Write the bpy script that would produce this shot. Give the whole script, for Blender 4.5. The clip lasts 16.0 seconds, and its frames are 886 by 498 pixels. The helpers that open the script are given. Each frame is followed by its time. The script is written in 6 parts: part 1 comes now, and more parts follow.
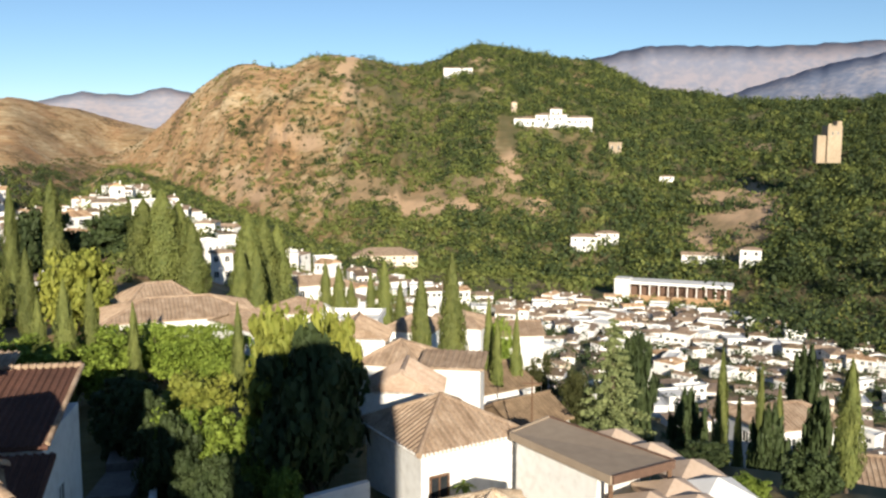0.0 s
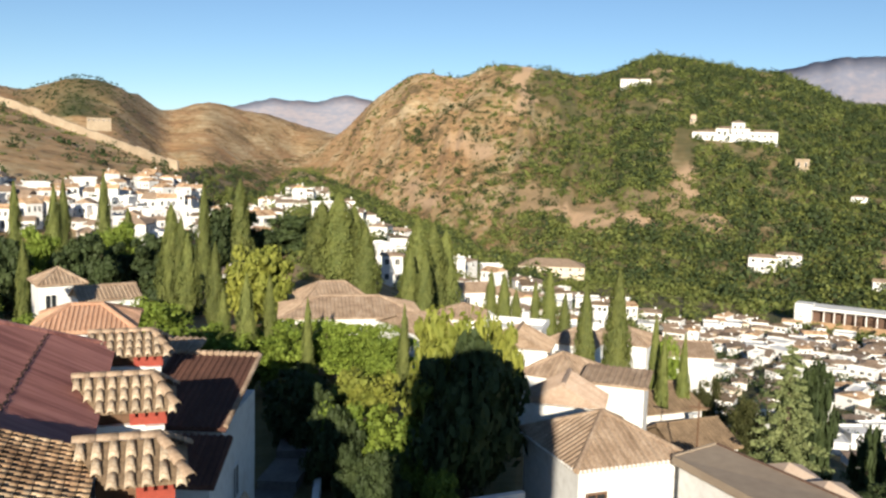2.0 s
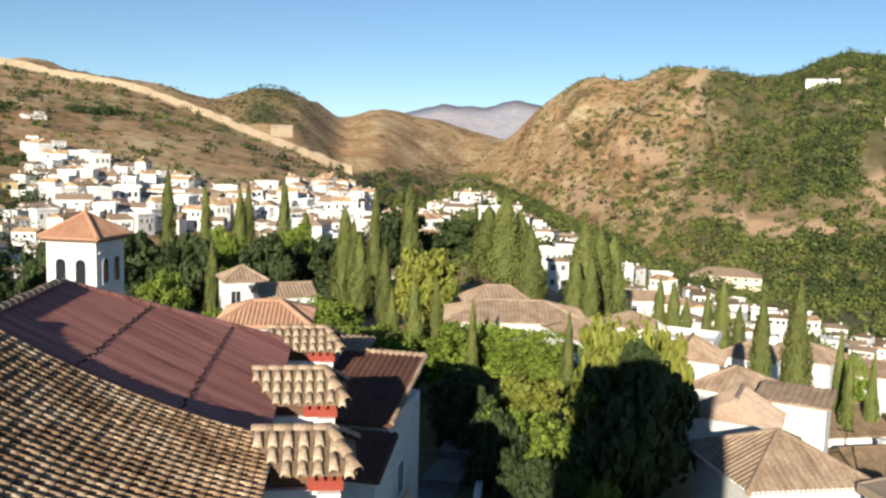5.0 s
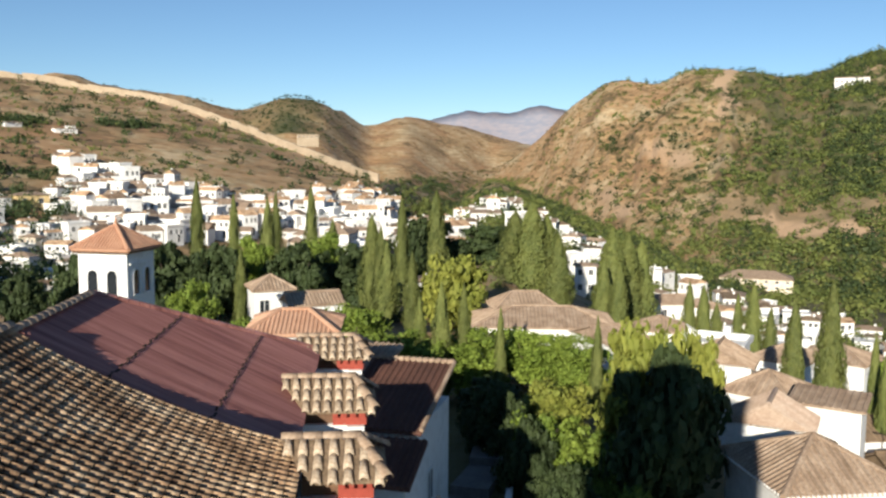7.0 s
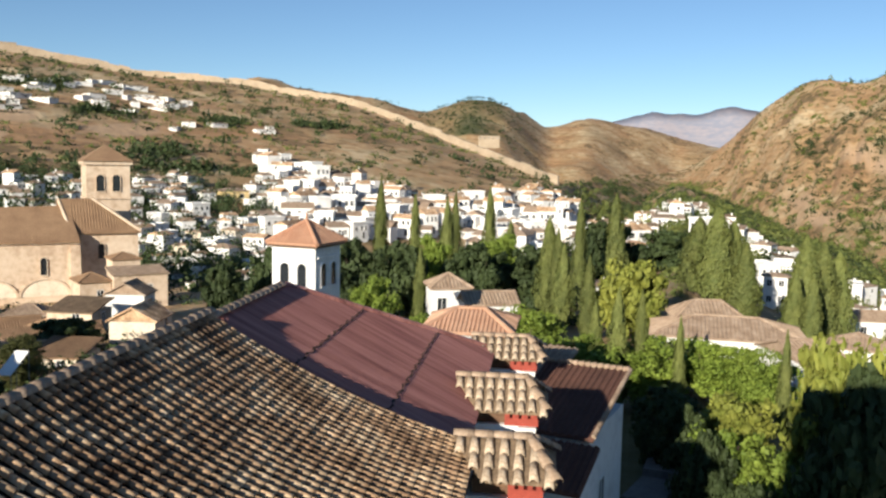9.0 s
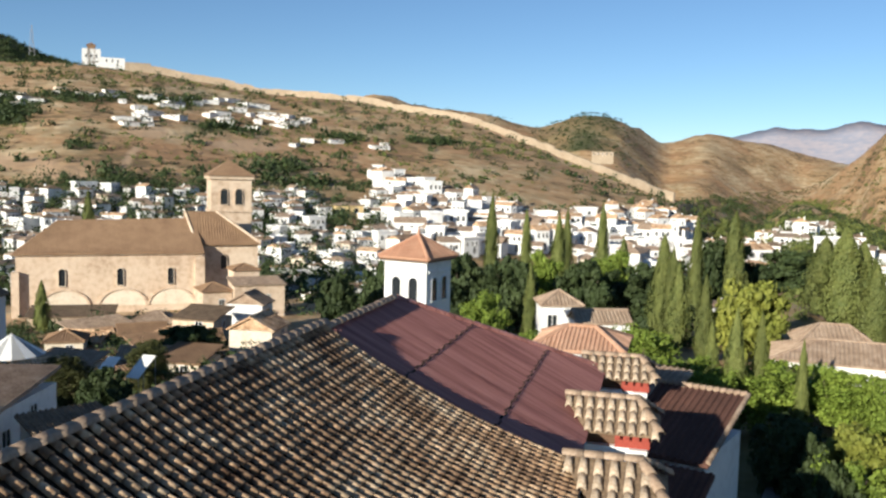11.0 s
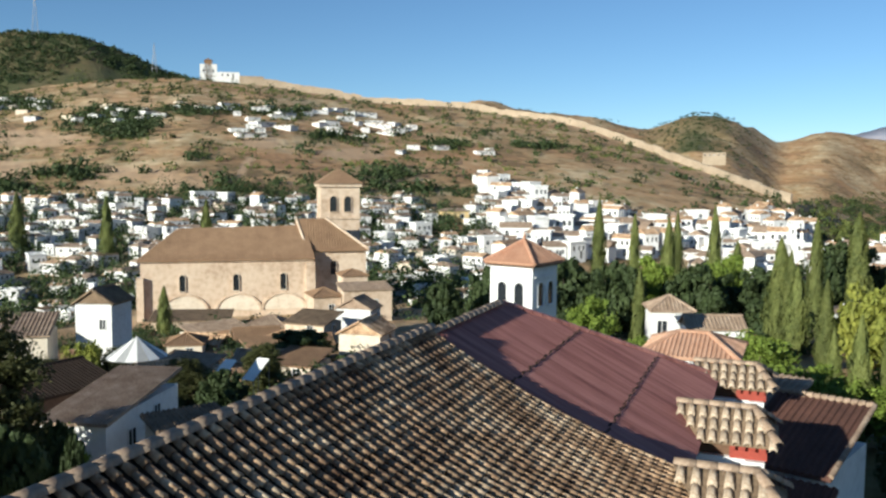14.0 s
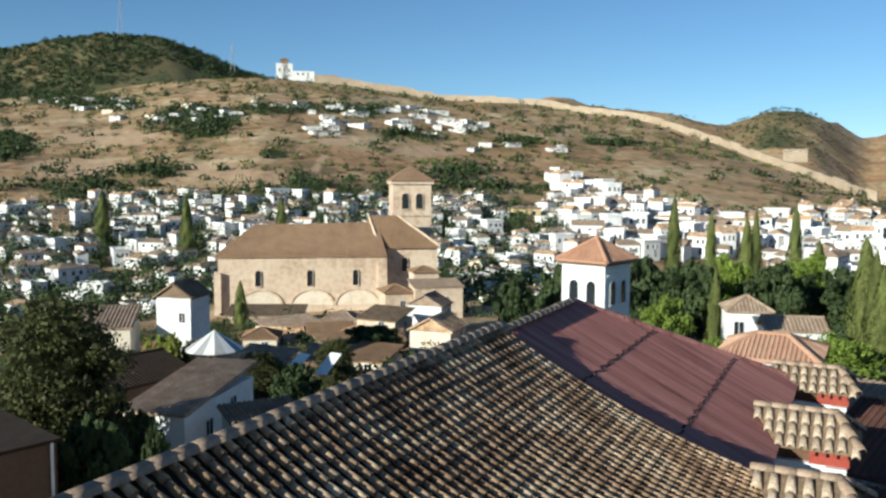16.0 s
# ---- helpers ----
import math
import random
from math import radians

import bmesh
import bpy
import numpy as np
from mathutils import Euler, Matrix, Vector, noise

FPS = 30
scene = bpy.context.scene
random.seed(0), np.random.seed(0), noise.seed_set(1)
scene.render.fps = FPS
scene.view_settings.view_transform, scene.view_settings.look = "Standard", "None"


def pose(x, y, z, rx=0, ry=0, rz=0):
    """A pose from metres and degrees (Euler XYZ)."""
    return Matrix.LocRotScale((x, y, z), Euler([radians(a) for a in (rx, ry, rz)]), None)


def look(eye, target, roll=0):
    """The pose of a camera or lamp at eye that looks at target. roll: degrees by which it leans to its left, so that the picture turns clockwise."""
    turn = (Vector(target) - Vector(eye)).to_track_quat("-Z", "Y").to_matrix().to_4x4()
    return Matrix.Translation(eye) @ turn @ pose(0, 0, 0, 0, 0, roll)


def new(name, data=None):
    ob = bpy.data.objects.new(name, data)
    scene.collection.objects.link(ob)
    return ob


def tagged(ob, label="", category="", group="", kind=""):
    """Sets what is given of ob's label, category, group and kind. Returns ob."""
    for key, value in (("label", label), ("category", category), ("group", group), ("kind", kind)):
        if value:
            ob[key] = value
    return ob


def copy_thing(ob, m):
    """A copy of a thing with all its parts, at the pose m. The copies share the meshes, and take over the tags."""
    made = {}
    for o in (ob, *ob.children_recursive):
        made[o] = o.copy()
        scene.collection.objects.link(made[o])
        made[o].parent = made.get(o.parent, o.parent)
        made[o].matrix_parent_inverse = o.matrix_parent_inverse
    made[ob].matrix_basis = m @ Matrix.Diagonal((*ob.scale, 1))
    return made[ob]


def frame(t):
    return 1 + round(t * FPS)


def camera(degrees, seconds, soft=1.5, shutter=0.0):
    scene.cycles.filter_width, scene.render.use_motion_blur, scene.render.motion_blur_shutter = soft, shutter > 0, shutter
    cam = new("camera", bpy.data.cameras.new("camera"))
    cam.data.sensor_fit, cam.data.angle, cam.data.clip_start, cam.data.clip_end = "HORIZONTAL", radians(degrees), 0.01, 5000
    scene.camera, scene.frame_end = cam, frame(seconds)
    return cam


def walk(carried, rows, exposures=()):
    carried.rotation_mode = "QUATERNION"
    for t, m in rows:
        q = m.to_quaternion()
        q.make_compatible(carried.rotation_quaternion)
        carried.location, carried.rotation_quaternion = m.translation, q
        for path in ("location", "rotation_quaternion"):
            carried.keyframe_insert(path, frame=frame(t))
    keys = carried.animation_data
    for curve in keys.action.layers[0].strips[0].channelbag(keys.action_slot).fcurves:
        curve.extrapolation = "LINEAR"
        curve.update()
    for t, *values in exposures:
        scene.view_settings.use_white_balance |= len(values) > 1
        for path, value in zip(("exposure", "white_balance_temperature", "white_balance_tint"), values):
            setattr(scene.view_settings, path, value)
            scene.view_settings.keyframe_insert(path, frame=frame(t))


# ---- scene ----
cam = camera(54.7, 16.0, soft=2.5)
PATH = [
    (0.0, 0, 0, 14, 83.30, 0.00, 0.00),
    (0.5, 0, 0, 14, 82.87, -0.20, 2.64),
    (1.0, 0, 0, 14, 83.38, -0.48, 5.96),
    (1.5, 0, 0, 14, 83.54, -1.24, 8.64),
    (2.0, 0, 0, 14, 83.80, -1.49, 11.37),
    (2.5, 0, 0, 14, 83.76, -1.67, 13.70),
    (3.0, 0, 0, 14, 83.46, -1.96, 15.38),
    (3.5, 0, 0, 14, 83.50, -1.82, 17.28),
    (4.0, 0, 0, 14, 83.51, -1.77, 19.38),
    (6.5, 0, 0, 14, 84.28, -0.84, 24.25),
    (7.0, 0, 0, 14, 84.25, -0.43, 24.18),
    (7.5, 0, 0, 14, 83.63, -1.99, 28.52),
    (8.0, 0, 0, 14, 83.02, -1.76, 30.68),
    (8.5, 0, 0, 14, 84.02, -1.40, 34.08),
    (9.0, 0, 0, 14, 84.20, -1.08, 36.12),
    (9.5, 0, 0, 14, 84.41, -1.07, 38.35),
    (12.0, 0, 0, 14, 85.04, -1.18, 45.38),
    (12.5, 0, 0, 14, 84.88, -0.89, 46.06),
    (13.0, 0, 0, 14, 85.07, -0.47, 47.36),
    (13.5, 0, 0, 14, 85.26, -0.35, 48.90),
    (14.0, 0, 0, 14, 85.33, -0.37, 50.57),
    (14.5, 0, 0, 14, 85.34, -0.54, 51.70),
    (15.0, 0, 0, 14, 85.35, -0.80, 52.57),
    (15.5, 0, 0, 14, 85.43, -0.41, 53.78),
    (16.0, 0, 0, 14, 85.12, -0.36, 55.34),
]
walk(cam, [(t, pose(*p)) for t, *p in PATH], [(0, 0.83, 6600, 7), (1.5, 0.8, 6600, 7), (4, 0.77, 6550, 6), (6.5, 0.8, 6450, 7), (7.1, 0.67, 6250, 6), (8, 0.68, 6450, 8), (9, 0.74, 6350, 7), (12, 0.73, 6050, 5), (16, 0.63, 5720, -1)])

# ---------------------------------------------------------------- light
EYE = 14.0
SUN_AZ, SUN_EL = 187.0, 16.5


def polar(az, d, rel=None):
    """A place by its bearing (degrees, to the left of +y), distance and height against the eye."""
    a = radians(az)
    return Vector((-d * math.sin(a), d * math.cos(a), EYE + rel if rel is not None else 0.0))


world = bpy.data.worlds.new("sky")
scene.world = world
world.use_nodes = True
wn = world.node_tree.nodes
sky = wn.new("ShaderNodeTexSky")
sky.sky_type, sky.sun_disc = "NISHITA", False
sun_dir = polar(SUN_AZ, 1.0)
sky.sun_elevation, sky.sun_rotation = radians(SUN_EL), math.atan2(sun_dir.x, sun_dir.y)
sky.altitude, sky.air_density, sky.dust_density, sky.ozone_density = 2200, 1.0, 0.0, 3.0
wn["Background"].inputs["Strength"].default_value = 0.07
world.node_tree.links.new(sky.outputs[0], wn["Background"].inputs["Color"])
lamp = bpy.data.lights.new("sun", "SUN")
lamp.energy, lamp.angle, lamp.color = 5.0, radians(0.5), (1.0, 0.89, 0.74)
sun = new("sun", lamp)
sun.matrix_world = look((sun_dir.x * 900, sun_dir.y * 900, 900 * math.tan(radians(SUN_EL))), (0, 0, 0))


# ---------------------------------------------------------------- materials
def material(name, stops, scale=1.0, rough=0.85, bump=0.0, bump_scale=None, fine=8.0, vary=0.0, coord="Object", metal=0.0, span=(0.32, 0.68), spec=0.3, stretch=None):
    """A surface whose colour runs through stops by two octaves of noise; vary shifts its value from object to object."""
    m = bpy.data.materials.new(name)
    m.use_nodes = True
    n, link = m.node_tree.nodes, m.node_tree.links.new
    bsdf = n["Principled BSDF"]
    bsdf.inputs["Roughness"].default_value, bsdf.inputs["Metallic"].default_value = rough, metal
    bsdf.inputs["Specular IOR Level"].default_value = spec
    tc = n.new("ShaderNodeTexCoord")
    src = tc.outputs[coord]
    if stretch:
        mp = n.new("ShaderNodeMapping")
        mp.inputs["Scale"].default_value = stretch
        link(src, mp.inputs["Vector"])
        src = mp.outputs[0]
    big = n.new("ShaderNodeTexNoise")
    big.inputs["Scale"].default_value, big.inputs["Detail"].default_value = scale, 6
    small = n.new("ShaderNodeTexNoise")
    small.inputs["Scale"].default_value, small.inputs["Detail"].default_value = scale * fine, 4
    link(src, big.inputs["Vector"]), link(src, small.inputs["Vector"])
    mix = n.new("ShaderNodeMath")
    mix.operation = "MULTIPLY_ADD"
    mix.inputs[1].default_value = 0.45
    link(small.outputs[0], mix.inputs[0])
    half = n.new("ShaderNodeMath")
    half.operation = "MULTIPLY"
    half.inputs[1].default_value = 0.55
    link(big.outputs[0], half.inputs[0]), link(half.outputs[0], mix.inputs[2])
    ramp = n.new("ShaderNodeValToRGB")
    link(mix.outputs[0], ramp.inputs[0])
    el = ramp.color_ramp.elements
    while len(el) < len(stops):
        el.new(0.5)
    for k, c in enumerate(stops):
        el[k].position = span[0] + (span[1] - span[0]) * k / max(1, len(stops) - 1)
        el[k].color = (*c, 1)
    out = ramp.outputs[0]
    if vary:
        info = n.new("ShaderNodeObjectInfo")
        geo = n.new("ShaderNodeNewGeometry")
        both = n.new("ShaderNodeMath")
        both.operation = "ADD"
        link(info.outputs["Random"], both.inputs[0]), link(geo.outputs["Random Per Island"], both.inputs[1])
        rng = n.new("ShaderNodeMapRange")
        rng.inputs[1].default_value, rng.inputs[2].default_value = 0.2, 1.8
        rng.inputs[3].default_value, rng.inputs[4].default_value = 1 - vary, 1 + vary
        link(both.outputs[0], rng.inputs[0])
        hsv = n.new("ShaderNodeHueSaturation")
        link(rng.outputs[0], hsv.inputs["Value"]), link(out, hsv.inputs["Color"])
        out = hsv.outputs[0]
    link(out, bsdf.inputs["Base Color"])
    if bump:
        b = n.new("ShaderNodeBump")
        b.inputs["Strength"].default_value, b.inputs["Distance"].default_value = 1.0, bump
        tex = n.new("ShaderNodeTexNoise")
        tex.inputs["Scale"].default_value, tex.inputs["Detail"].default_value = bump_scale or scale * fine, 5
        link(src, tex.inputs["Vector"]), link(tex.outputs[0], b.inputs["Height"]), link(b.outputs[0], bsdf.inputs["Normal"])
    return m


def leaf_material(name, dark, light, vary=0.3, scale=0.35, fine=6):
    m = material(name, [dark, light], scale, 0.7, 0, fine=fine, vary=vary)
    n, link = m.node_tree.nodes, m.node_tree.links.new
    bsdf = n["Principled BSDF"]
    tr = n.new("ShaderNodeBsdfTranslucent")
    add = n.new("ShaderNodeMixShader")
    add.inputs[0].default_value = 0.2
    src = bsdf.inputs["Base Color"].links[0].from_socket
    link(src, tr.inputs[0]), link(bsdf.outputs[0], add.inputs[1]), link(tr.outputs[0], add.inputs[2])
    link(add.outputs[0], n["Material Output"].inputs[0])
    return m


WHITE = material("white_plaster", [(0.58, 0.56, 0.53), (0.72, 0.71, 0.69), (0.78, 0.77, 0.75)], 0.35, 0.9, 0.01, 6, vary=0.06)
CREAM = material("cream_plaster", [(0.5, 0.41, 0.3), (0.66, 0.57, 0.45), (0.72, 0.64, 0.52)], 0.5, 0.9, 0.01, 6, vary=0.1)
YELLOW = material("yellow_plaster", [(0.66, 0.48, 0.22), (0.74, 0.58, 0.31)], 0.5, 0.9)
STONE = material("church_plaster", [(0.43, 0.31, 0.215), (0.58, 0.45, 0.33), (0.65, 0.525, 0.4)], 0.13, 0.9, 0.02, 3, span=(0.36, 0.62))
TILE = material("roof_tile", [(0.2, 0.135, 0.09), (0.3, 0.215, 0.15), (0.44, 0.34, 0.255)], 1.2, 0.85, 0.01, 14, vary=0.18)
TILE_OLD = material("old_roof_tile", [(0.14, 0.075, 0.042), (0.46, 0.29, 0.168), (0.76, 0.58, 0.385)], 0.7, 0.88, 0.012, 18, vary=0.4)
TILE_RED = material("new_red_tile", [(0.36, 0.18, 0.11), (0.46, 0.27, 0.175)], 1.0, 0.8, 0.01, 14, vary=0.2)
# near-black tile colour with shade painted in
TILE_BED = material("shade_black_tile", [(0.02, 0.013, 0.009), (0.05, 0.032, 0.022)], 2.0, 0.95, 0.02, 12)
TILE_PINK = material("pale_red_tile", [(0.4, 0.215, 0.13), (0.55, 0.345, 0.235)], 1.0, 0.85, 0.01, 14, vary=0.25)
TILE_WEATHERED = material("lichen_weathered_tile", [(0.2, 0.135, 0.09), (0.41, 0.32, 0.23), (0.6, 0.51, 0.4)], 1.6, 0.9, 0.012, 18, vary=0.3)
TILE_PALE = material("pale_sunburnt_tile", [(0.3, 0.205, 0.15), (0.4, 0.295, 0.225), (0.5, 0.4, 0.32)], 1.0, 0.88, 0.01, 14, vary=0.15)
# moss on old roofs; also serves as painted shade on some parts
TILE_MOSS_SHADE = material("mossy_shade_tile", [(0.1, 0.07, 0.042), (0.2, 0.14, 0.09), (0.27, 0.19, 0.12)], 1.2, 0.92, 0.02, 10, vary=0.15)
# red tile with the shade of the church painted into its colour
TILE_SHADED = material("shaded_red_tile", [(0.08, 0.04, 0.03), (0.145, 0.068, 0.049)], 1.0, 0.85, 0.01, 14, vary=0.25)
CHURCH_ROOF = material("church_roof_tile", [(0.2, 0.12, 0.07), (0.3, 0.19, 0.11)], 0.5, 0.9, 0.05, 3, vary=0.1)
METAL_RED = material("red_sheet_metal", [(0.2, 0.075, 0.062), (0.33, 0.14, 0.115), (0.44, 0.205, 0.17)], 0.7, 0.5, 0.004, 9, spec=0.5, stretch=(0.14, 3.4, 0.14), fine=5, span=(0.38, 0.62))
RED_PAINT = material("red_painted_wood", [(0.2, 0.035, 0.022), (0.3, 0.055, 0.035)], 1.5, 0.6, 0.004, 12, vary=0.15)
GLASS = material("dark_window", [(0.015, 0.018, 0.02), (0.03, 0.034, 0.04)], 1.0, 0.15, spec=0.5)
WOOD = material("brown_wood", [(0.09, 0.05, 0.03), (0.16, 0.09, 0.05)], 2.0, 0.7)
TRUNK = material("bark", [(0.05, 0.035, 0.025), (0.12, 0.09, 0.065)], 3.0, 0.95, 0.02, 14)
PATHSTONE = material("grey_paving", [(0.1, 0.095, 0.09), (0.18, 0.17, 0.16)], 0.8, 0.9, 0.01, 12)
BEIGE = material("beige_membrane", [(0.26, 0.2, 0.15), (0.34, 0.27, 0.2)], 0.3, 0.9, 0.005, 5)
CANVAS = material("tan_canvas", [(0.43, 0.32, 0.24), (0.53, 0.41, 0.32)], 0.8, 0.9, vary=0.15)
CANVAS_W = material("white_canvas", [(0.76, 0.74, 0.7), (0.84, 0.82, 0.79)], 0.8, 0.9)
EARTH = material("bare_earth", [(0.28, 0.17, 0.09), (0.42, 0.28, 0.17)], 0.05, 0.95)
RAMP = material("rammed_earth", [(0.29, 0.225, 0.155), (0.44, 0.352, 0.255)], 0.1, 0.95, 0.1, 0.8)
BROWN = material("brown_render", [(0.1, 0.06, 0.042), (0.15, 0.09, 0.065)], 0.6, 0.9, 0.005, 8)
STEEL = material("galvanised_steel", [(0.24, 0.24, 0.25), (0.33, 0.33, 0.34)], 2.0, 0.6, metal=0.2)
CYP = leaf_material("cypress_leaf", (0.08, 0.105, 0.028), (0.19, 0.205, 0.056))
LEAF = leaf_material("broad_leaf", (0.085, 0.14, 0.018), (0.25, 0.315, 0.05))
LEAF_Y = leaf_material("yellow_green_leaf", (0.13, 0.16, 0.026), (0.3, 0.3, 0.055))
LEAF_D = leaf_material("dark_leaf", (0.022, 0.038, 0.014), (0.07, 0.095, 0.03), 0.2, 0.16, 5)
LEAF_B = leaf_material("dense_olive_leaf", (0.03, 0.037, 0.011), (0.09, 0.092, 0.027))
LEAF_S = leaf_material("scrub_leaf", (0.055, 0.085, 0.02), (0.21, 0.225, 0.06), 0.15, 0.07, 5)
CONIFER = leaf_material("conifer_leaf", (0.12, 0.155, 0.06), (0.27, 0.3, 0.125))


# ---------------------------------------------------------------- mesh helpers
class Geo:
    """Corners and faces gathered for one mesh."""

    def __init__(self):
        self.v, self.f, self.m = [], [], []

    def poly(self, pts, mi=0):
        k = len(self.v)
        self.v += [tuple(p) for p in pts]
        self.f.append(tuple(range(k, k + len(pts))))
        self.m.append(mi)

    def solid(self, base, top, mi=0):
        """A closed body between two rings of equal count (base anticlockwise seen from above)."""
        k, n = len(self.v), len(base)
        self.v += [tuple(p) for p in base] + [tuple(p) for p in top]
        self.f.append(tuple(range(k + n - 1, k - 1, -1)))
        self.f.append(tuple(range(k + n, k + 2 * n)))
        for i in range(n):
            j = (i + 1) % n
            self.f.append((k + i, k + j, k + n + j, k + n + i))
        self.m += [mi] * (n + 2)

    def box(self, x0, x1, y0, y1, z0, z1, mi=0):
        self.solid([(x0, y0, z0), (x1, y0, z0), (x1, y1, z0), (x0, y1, z0)], [(x0, y0, z1), (x1, y0, z1), (x1, y1, z1), (x0, y1, z1)], mi)

    def tube(self, a, b, r0, r1, n=8, mi=0):
        a, b = Vector(a), Vector(b)
        q = (b - a).to_track_quat("Z", "Y")
        ring = [Vector((math.cos(t), math.sin(t), 0)) for t in (2 * math.pi * i / n for i in range(n))]
        self.solid([a + q @ (p * r0) for p in ring], [b + q @ (p * r1) for p in ring], mi)

    def mesh(self, name, mats, smooth=False):
        me = bpy.data.meshes.new(name)
        me.from_pydata(self.v, [], self.f)
        for m in mats if isinstance(mats, (list, tuple)) else [mats]:
            me.materials.append(m)
        me.polygons.foreach_set("material_index", self.m)
        if smooth:
            me.polygons.foreach_set("use_smooth", [True] * len(me.polygons))
        me.update()
        return me


def part(name, geo, mats, parent=None, label="", smooth=False, at=None):
    me = geo if isinstance(geo, bpy.types.Mesh) else geo.mesh(name, mats, smooth)
    ob = new(name, me)
    if parent:
        ob.parent = parent
    if at is not None:
        ob.matrix_basis = at
    return tagged(ob, label) if label else ob


def thing(name, m, label, category, group="", kind=""):
    ob = new(name)
    ob.empty_display_size = 0.3
    ob.matrix_basis = m
    return tagged(ob, label, category, group, kind)


def arrays(name, verts, faces, mat, smooth=False):
    """A mesh from numpy arrays of triangles or quads."""
    me = bpy.data.meshes.new(name)
    me.vertices.add(len(verts))
    me.vertices.foreach_set("co", np.ascontiguousarray(verts, dtype=np.float32).ravel())
    k = faces.shape[1]
    me.loops.add(faces.size)
    me.loops.foreach_set("vertex_index", np.ascontiguousarray(faces, dtype=np.int32).ravel())
    me.polygons.add(len(faces))
    me.polygons.foreach_set("loop_start", np.arange(0, faces.size, k, dtype=np.int32))
    if smooth:
        me.polygons.foreach_set("use_smooth", np.ones(len(faces), dtype=bool))
    for m in mat if isinstance(mat, (list, tuple)) else [mat]:
        me.materials.append(m)
    me.update(calc_edges=True)
    me.validate()
    return me


# ---------------------------------------------------------------- the land
# bearing; valley floor: distance, slope angle from the eye; far crest: distance, angle; crest behind it
SOUTH = np.array([
    (-115, 300, -9, 700, -6), (-60, 300, -13, 700, 2.0), (-35, 320, -12, 750, 2.6), (-27, 340, -10.8, 800, 2.8), (-18, 400, -9.2, 950, 2.9),
    (-13.4, 420, -8.8, 1050, 3.9), (-9.8, 430, -8.5, 1080, 5.65), (-6, 435, -8.2, 1080, 6.25), (-2.4, 440, -8, 1080, 6.7), (0, 445, -7.8, 1060, 5.75),
    (2.4, 450, -7.6, 1050, 5.35), (6.8, 480, -6.6, 980, 6.0), (8.8, 510, -6, 1000, 5.9), (10.2, 540, -5.4, 1020, 5.0), (13.3, 640, -4.2, 1080, 5.4), (16, 800, -2.9, 1150, 3.65),
    (18.5, 1000, -1.8, 1200, 1.0), (21, 1150, -1.1, 1350, -0.5)])
NORTH = np.array([
    (24, 560, -3.5, 1100, -0.7), (28, 330, -5, 520, -1.4), (32, 300, -5.5, 600, 0), (36.7, 280, -6, 680, 1.9), (42, 260, -6.5, 760, 3.5),
    (48, 240, -7, 820, 4.5), (55, 220, -7.5, 850, 5.1), (62, 210, -8, 860, 6.0), (67, 210, -8, 860, 6.2), (73, 220, -8, 900, 5.8), (77, 220, -8, 900, 5.0), (82, 220, -8, 900, 4.4), (100, 220, -8, 900, 3.5), (140, 300, -6, 900, -5)])
BACK = np.array([
    (-115, 1600, -5), (-60, 1600, 2.0), (-27, 1900, 1.5), (-13, 2000, 1.0), (16, 2000, 0.6), (19.2, 2000, 1.4), (21, 2000, 1.8),
    (26.5, 1900, 3.2), (29.2, 1900, 2.5), (32, 1700, 3.8), (34.2, 1700, 4.4), (37, 1650, 3.3), (41.2, 1600, 4.2), (44.4, 1600, 4.4), (48.2, 1500, 5.3), (50, 1500, 4.7), (58, 1400, 4.8),
    (67, 1300, 6.2), (70, 1300, 7.4), (73, 1300, 8.45), (77, 1300, 8.55), (82, 1300, 7.2), (100, 1300, 4), (140, 1300, -4)])
_rows = np.vstack([SOUTH, NORTH])
_az = np.arange(-180, 180, 0.25)


def _smooth(a, k):
    w = np.hanning(2 * k + 1)
    return np.convolve(np.pad(a, k, mode="edge"), w / w.sum(), "valid")


_cols = [_smooth(np.interp(_az, _rows[:, 0], _rows[:, i]), 5) for i in range(1, 5)]
_back = [_smooth(np.interp(_az, BACK[:, 0], BACK[:, i]), 4) for i in (1, 2)]


def rise(az, d):
    """Height of the ground, for arrays of bearings and distances."""
    az, d = np.broadcast_arrays(np.asarray(az, float), np.asarray(d, float))
    dl, el, dr, er = (np.interp(az, _az, c) for c in _cols)
    db, eb = (np.interp(az, _az, c) for c in _back)
    zl, zr, zb = dl * np.tan(np.radians(el)), dr * np.tan(np.radians(er)), db * np.tan(np.radians(eb))
    near = -14.0 - 2.0 * np.clip((d - 25) / 20, 0, 1)
    s = np.clip((d - 45) / (dl - 45), 0, 1)
    z = near + (zl + 16) * s ** np.interp(az, [-6, 4], [0.45, 0.75]) * (d > 45)
    s = np.clip((d - dl) / (dr - dl), 0, 1)
    z = np.where(d > dl, zl + (zr - zl) * (0.8 * s + 0.2 * s * s * (3 - 2 * s)), z)
    s = np.clip((d - dr) / (db - dr), 0, 1)
    dip = zr - 0.06 * (db - dr) * np.sin(np.pi * s) * 1.2
    z = np.where(d > dr, dip * (1 - s) + zb * s - 30 * np.sin(np.pi * s), z)
    s = np.clip((d - db) / 1500, 0, 1)
    z = np.where(d > db, zb * (1 - s) - 40 * s, z)
    return z + EYE


